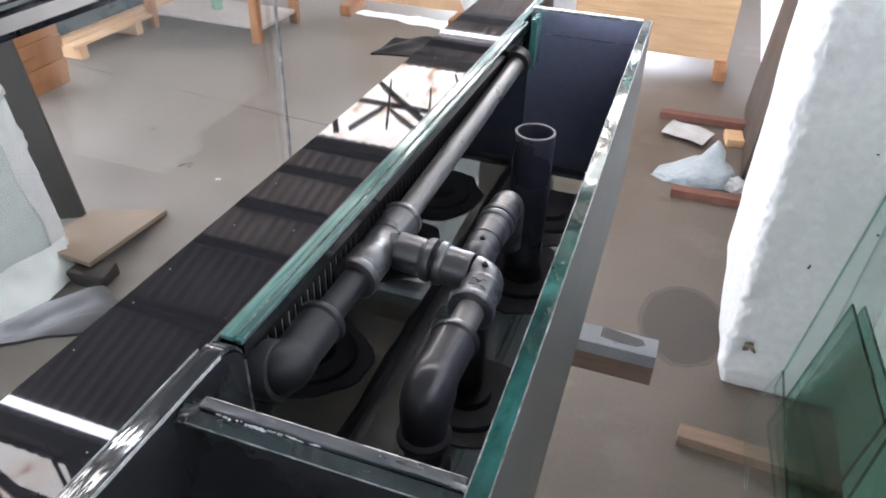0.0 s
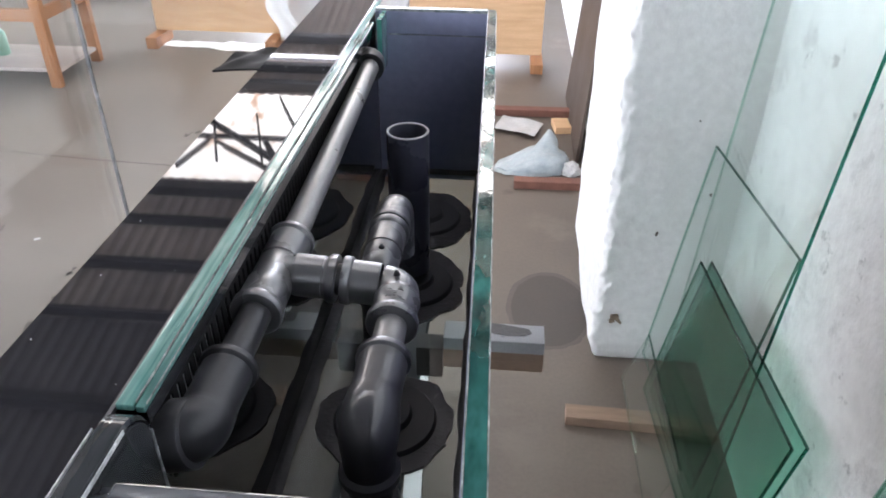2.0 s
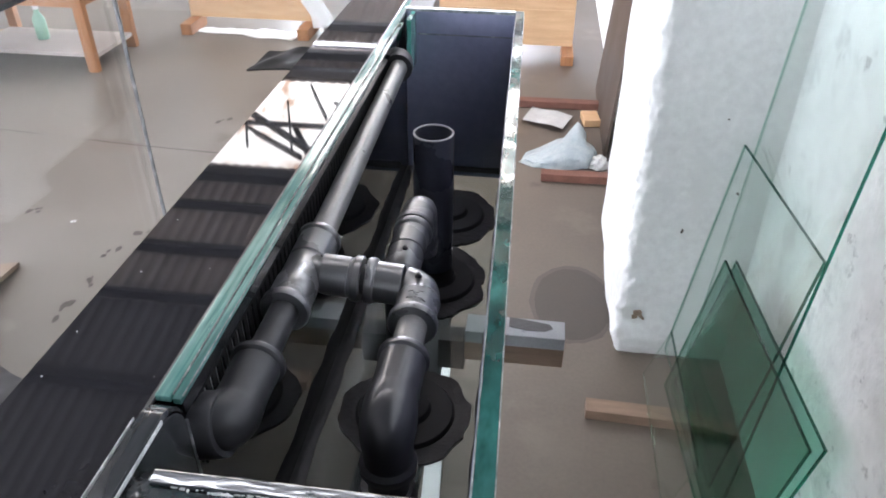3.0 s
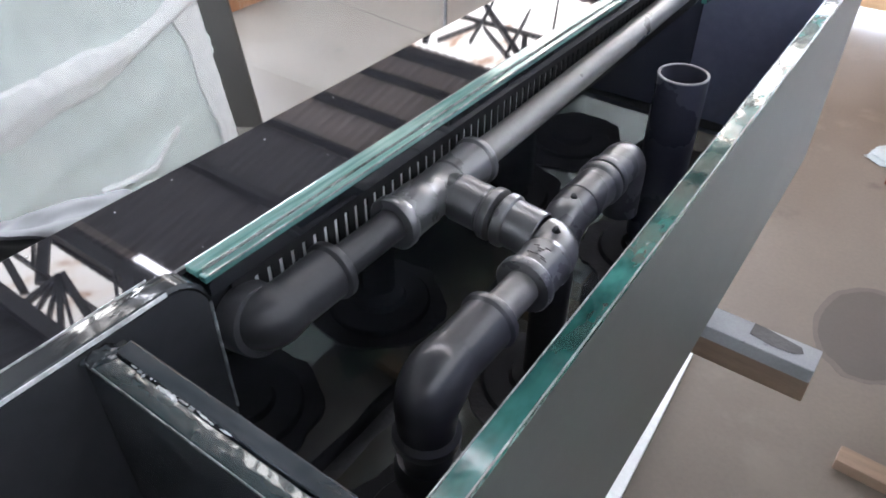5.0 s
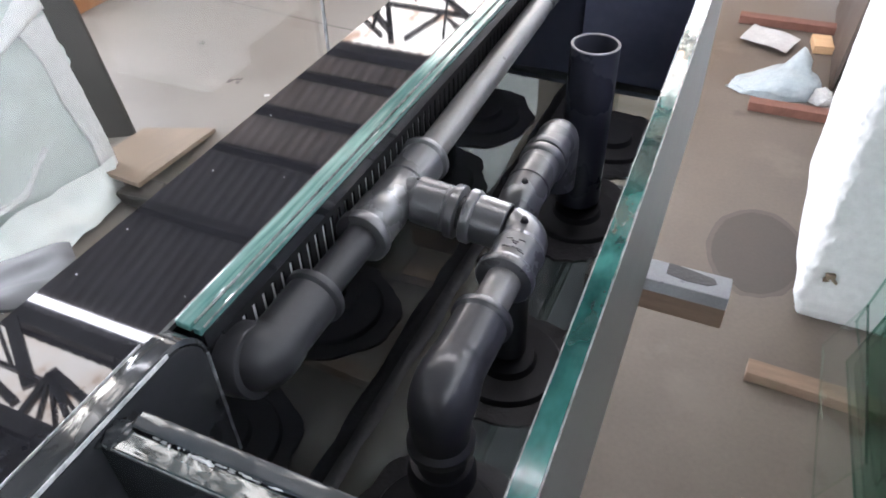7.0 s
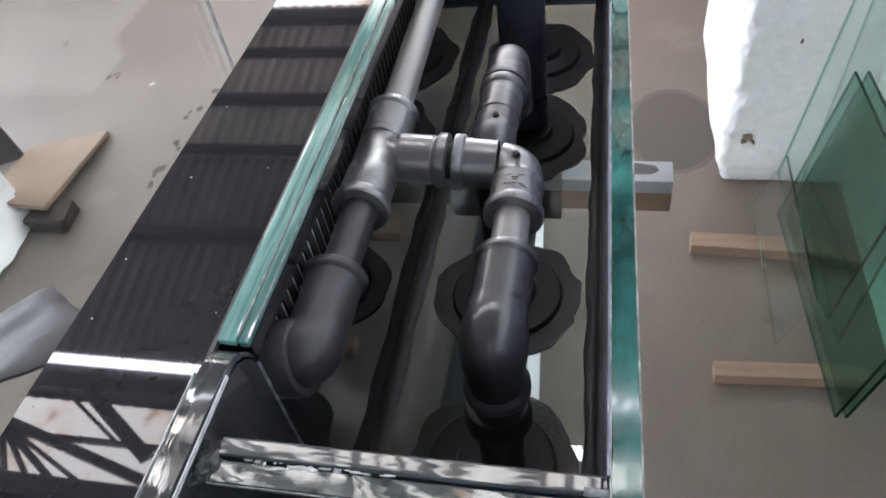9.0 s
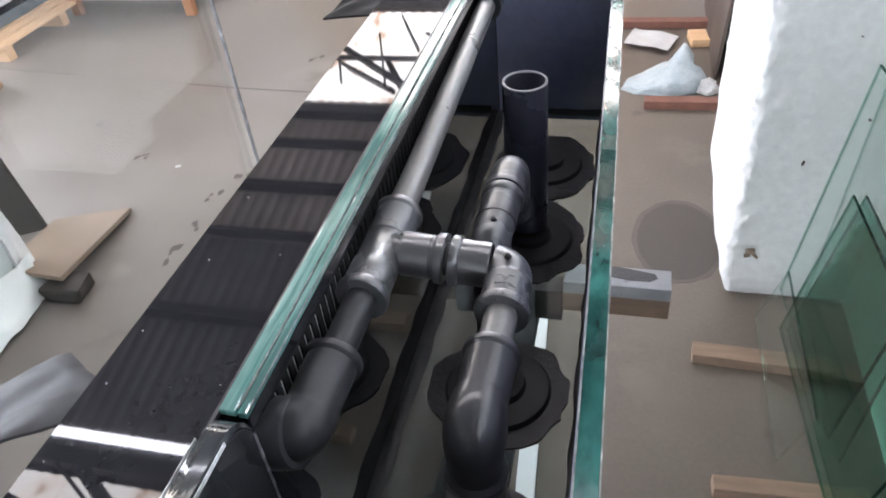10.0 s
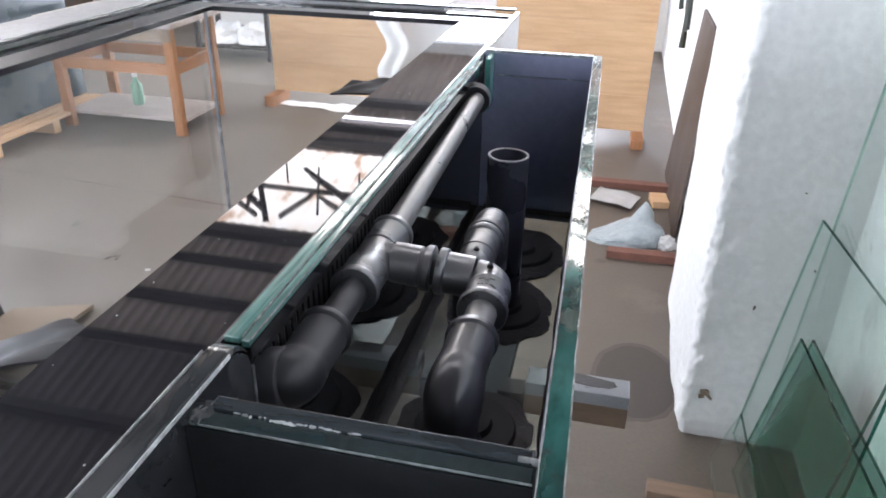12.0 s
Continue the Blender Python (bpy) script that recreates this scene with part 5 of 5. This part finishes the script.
def film_surface():
    bm = bmesh.new()
    grid = []
    for j in range(91):
        row = []
        for i in range(101):
            u, w = 0.055 + 1.15 * i / 100, -0.04 + 1.20 * j / 90
            ragged = 0.016 * noise.noise((w * 9, 3, 0)) + 0.008 * noise.noise((w * 31, 5, 0))
            edge_u = 0.04 + 0.075 * max(0.0, w) + ragged
            u = edge_u + (u - 0.055) * (1.2 - edge_u) / 1.15
            out = 0.012 * noise.noise((u * 3.2, w * 3.2, 1)) + 0.006 * noise.noise((u * 8 + w * 5, w * 8 - u * 5, 4))
            out += 0.014 * math.exp(-((w - 0.30 + 0.55 * (u - 0.25)) / 0.018) ** 2) * max(0.0, 1 - abs(u - 0.42) / 0.30)
            out += 0.010 * math.exp(-((w - 0.62 + 0.40 * u) / 0.05) ** 2)
            row.append(bm.verts.new(on_film(u, w, out)))
        grid.append(row)
    for a, b in zip(grid, grid[1:]):
        for i in range(100):
            bm.faces.new((a[i], a[i + 1], b[i + 1], b[i]))
    return thicken(bm, 0.004)


def film_fold(upper, lower, arch, ragged, seed):
    """Doubled film between two lines: it bellies out and dies back into the sheet."""
    bm = bmesh.new()
    prev = None
    for i in range(91):
        s = i / 90
        (ua, wa), (ub, wb) = along(upper, s), along(lower, s)
        wa += ragged * (noise.noise((s * 9, seed, 0)) + 0.5 * noise.noise((s * 27, seed, 2)))
        wb += ragged * (noise.noise((s * 8, seed, 5)) + 0.5 * noise.noise((s * 23, seed, 7)))
        row = []
        for j in range(15):
            f = j / 14
            out = 0.020 + arch * math.sin(math.pi * f) ** 0.8 * (1 + 0.5 * noise.noise((s * 6, f * 2, seed)))
            out += 0.007 * noise.noise((s * 14, f * 4 + s * 5, seed)) - (0.034 if j in (0, 14) else 0)
            row.append(bm.verts.new(on_film(ua + (ub - ua) * f, wa + (wb - wa) * f, out)))
        if prev:
            for j in range(14):
                bm.faces.new((prev[j], prev[j + 1], row[j + 1], row[j]))
        prev = row
    thicken(bm, 0.003)
    return bm


part("film", film_surface(), FILM, wrapped, "", True)
part("film_fold", film_fold([(1.12, 0.62), (0.93, 0.675), (0.81, 0.68), (0.64, 0.715), (0.455, 0.728), (0.32, 0.77), (0.14, 0.90)], [(1.12, 0.40), (0.96, 0.455), (0.80, 0.51), (0.60, 0.56), (0.44, 0.64), (0.28, 0.73), (0.10, 0.80)], 0.030, 0.012, 3.0), FILM_WHITE, wrapped, "broad white fold of doubled film", True)
part("film_edge", film_fold([(0.042, -0.03), (0.055, 0.20), (0.07, 0.42), (0.09, 0.62), (0.10, 0.78)], [(0.15, -0.03), (0.14, 0.20), (0.19, 0.42), (0.20, 0.62), (0.26, 0.78)], 0.002, 0.020, 6.0), FILM_WHITE, wrapped, "ragged white edge of doubled film", True)
part("film_fold", film_fold([(0.33, 0.285), (0.40, 0.235), (0.49, 0.150), (0.585, 0.135), (0.74, 0.125)], [(0.33, 0.270), (0.40, 0.215), (0.49, 0.120), (0.585, 0.110), (0.74, 0.105)], 0.006, 0.006, 8.0), FILM_WHITE, wrapped, "thin white fold of doubled film", True)
hem = sheet([(-2.505, 1.79, 0.16), (-2.58, 1.0, 0.16), (-2.33, 0.95, 0.01), (-2.395, 1.735, 0.01)], 40, 12)
wrinkle(hem, 0.022, 9.0, 7.0)
for v in hem.verts:
    v.co.z = max(v.co.z, 0.006)
thicken(hem, 0.004)
part("film_hem", hem, FILM, wrapped, "torn white film at the foot", True)
dark = slab((-2.93, 2.07, 0.75), (0.26, 0.03, 1.55), (0, -6, 32), 0.003)
tagged(finish("dark_board", dark, BLACK_BOARD), "dark brown board standing behind the wrapped glass", "board")
plank = prism(bmesh.new(), [(-2.37, 2.353), (-2.69, 2.185), (-2.62, 1.74), (-2.285, 1.715)], -0.012, 0.012, 0.002)
for v in plank.verts:
    v.co.z += 0.012 + 0.002 + 0.095 * max(0.0, (2.36 - v.co.y) / 0.64)
tagged(finish("wood_plank", plank, DUSTY_WOOD), "pale wooden plank tilted over a dark block", "plank")
block = slab((-2.30, 1.745, 0.041), (0.17, 0.15, 0.080), (0, 0, 8), 0.02)
wrinkle(block, 0.02, 9.0, 3.0)
for v in block.verts:
    v.co.z = max(v.co.z, 0.001)
tagged(finish("dark_block", block, BLACK_BOARD), "dark wooden block on the floor propping the plank", "block")


# marks on the floor
rng = random.Random(4)
for k, (x, y, w, h) in enumerate(((-2.00, 2.535, 0.030, 0.05), (-2.0, 2.06, 0.035, 0.08), (-2.07, 4.185, 0.07, 0.06), (-1.972, 2.285, 0.02, 0.05), (-2.60, 2.86, 0.05, 0.03), (-1.85, 1.90, 0.03, 0.06), (-1.93, 2.75, 0.03, 0.05), (-1.4, 3.3, 0.04, 0.03), (-3.1, 3.2, 0.05, 0.03))):
    for j in range(5):
        bm = bmesh.new()
        cx, cy, r = x + rng.uniform(-w, w), y + rng.uniform(-h, h), rng.uniform(0.006, 0.018)
        prism(bm, [(cx + r * (1 + 0.5 * noise.noise((math.cos(a) * 2, math.sin(a) * 2, k + j))) * math.cos(a), cy + 1.6 * r * (1 + 0.5 * noise.noise((math.cos(a) * 2, math.sin(a) * 2, k - j))) * math.sin(a)) for a in (2 * math.pi * i / 18 for i in range(18))], 0.0002, 0.0009)
        tagged(finish("trim_scuff", bm, DAMP), "small dark scuff on the concrete floor", "floor stain", "scuffs on the floor", "structure")
tagged(finish("paper_scrap", slab((-2.342, 2.776, 0.003), (0.03, 0.02, 0.004), (0, 0, 30), 0.001), PAPER), "tiny white paper scrap on the floor", "paper")

# dust on the black bracing and the pipes
dust = bmesh.new()
for k in range(24):
    x, y = rng.uniform(-0.325, -0.222), rng.uniform(-0.25, 1.3)
    r = rng.uniform(0.0002, 0.00045)
    box(x - r, x + r * rng.uniform(0.6, 2.0), y - r, y + r * rng.uniform(0.6, 2.0), BR + 0.0001, BR + 0.0005, bm=dust)
tagged(finish("dust_specks", dust, PAPER), "white dust specks on the black bracing", "dust", kind="stuff")
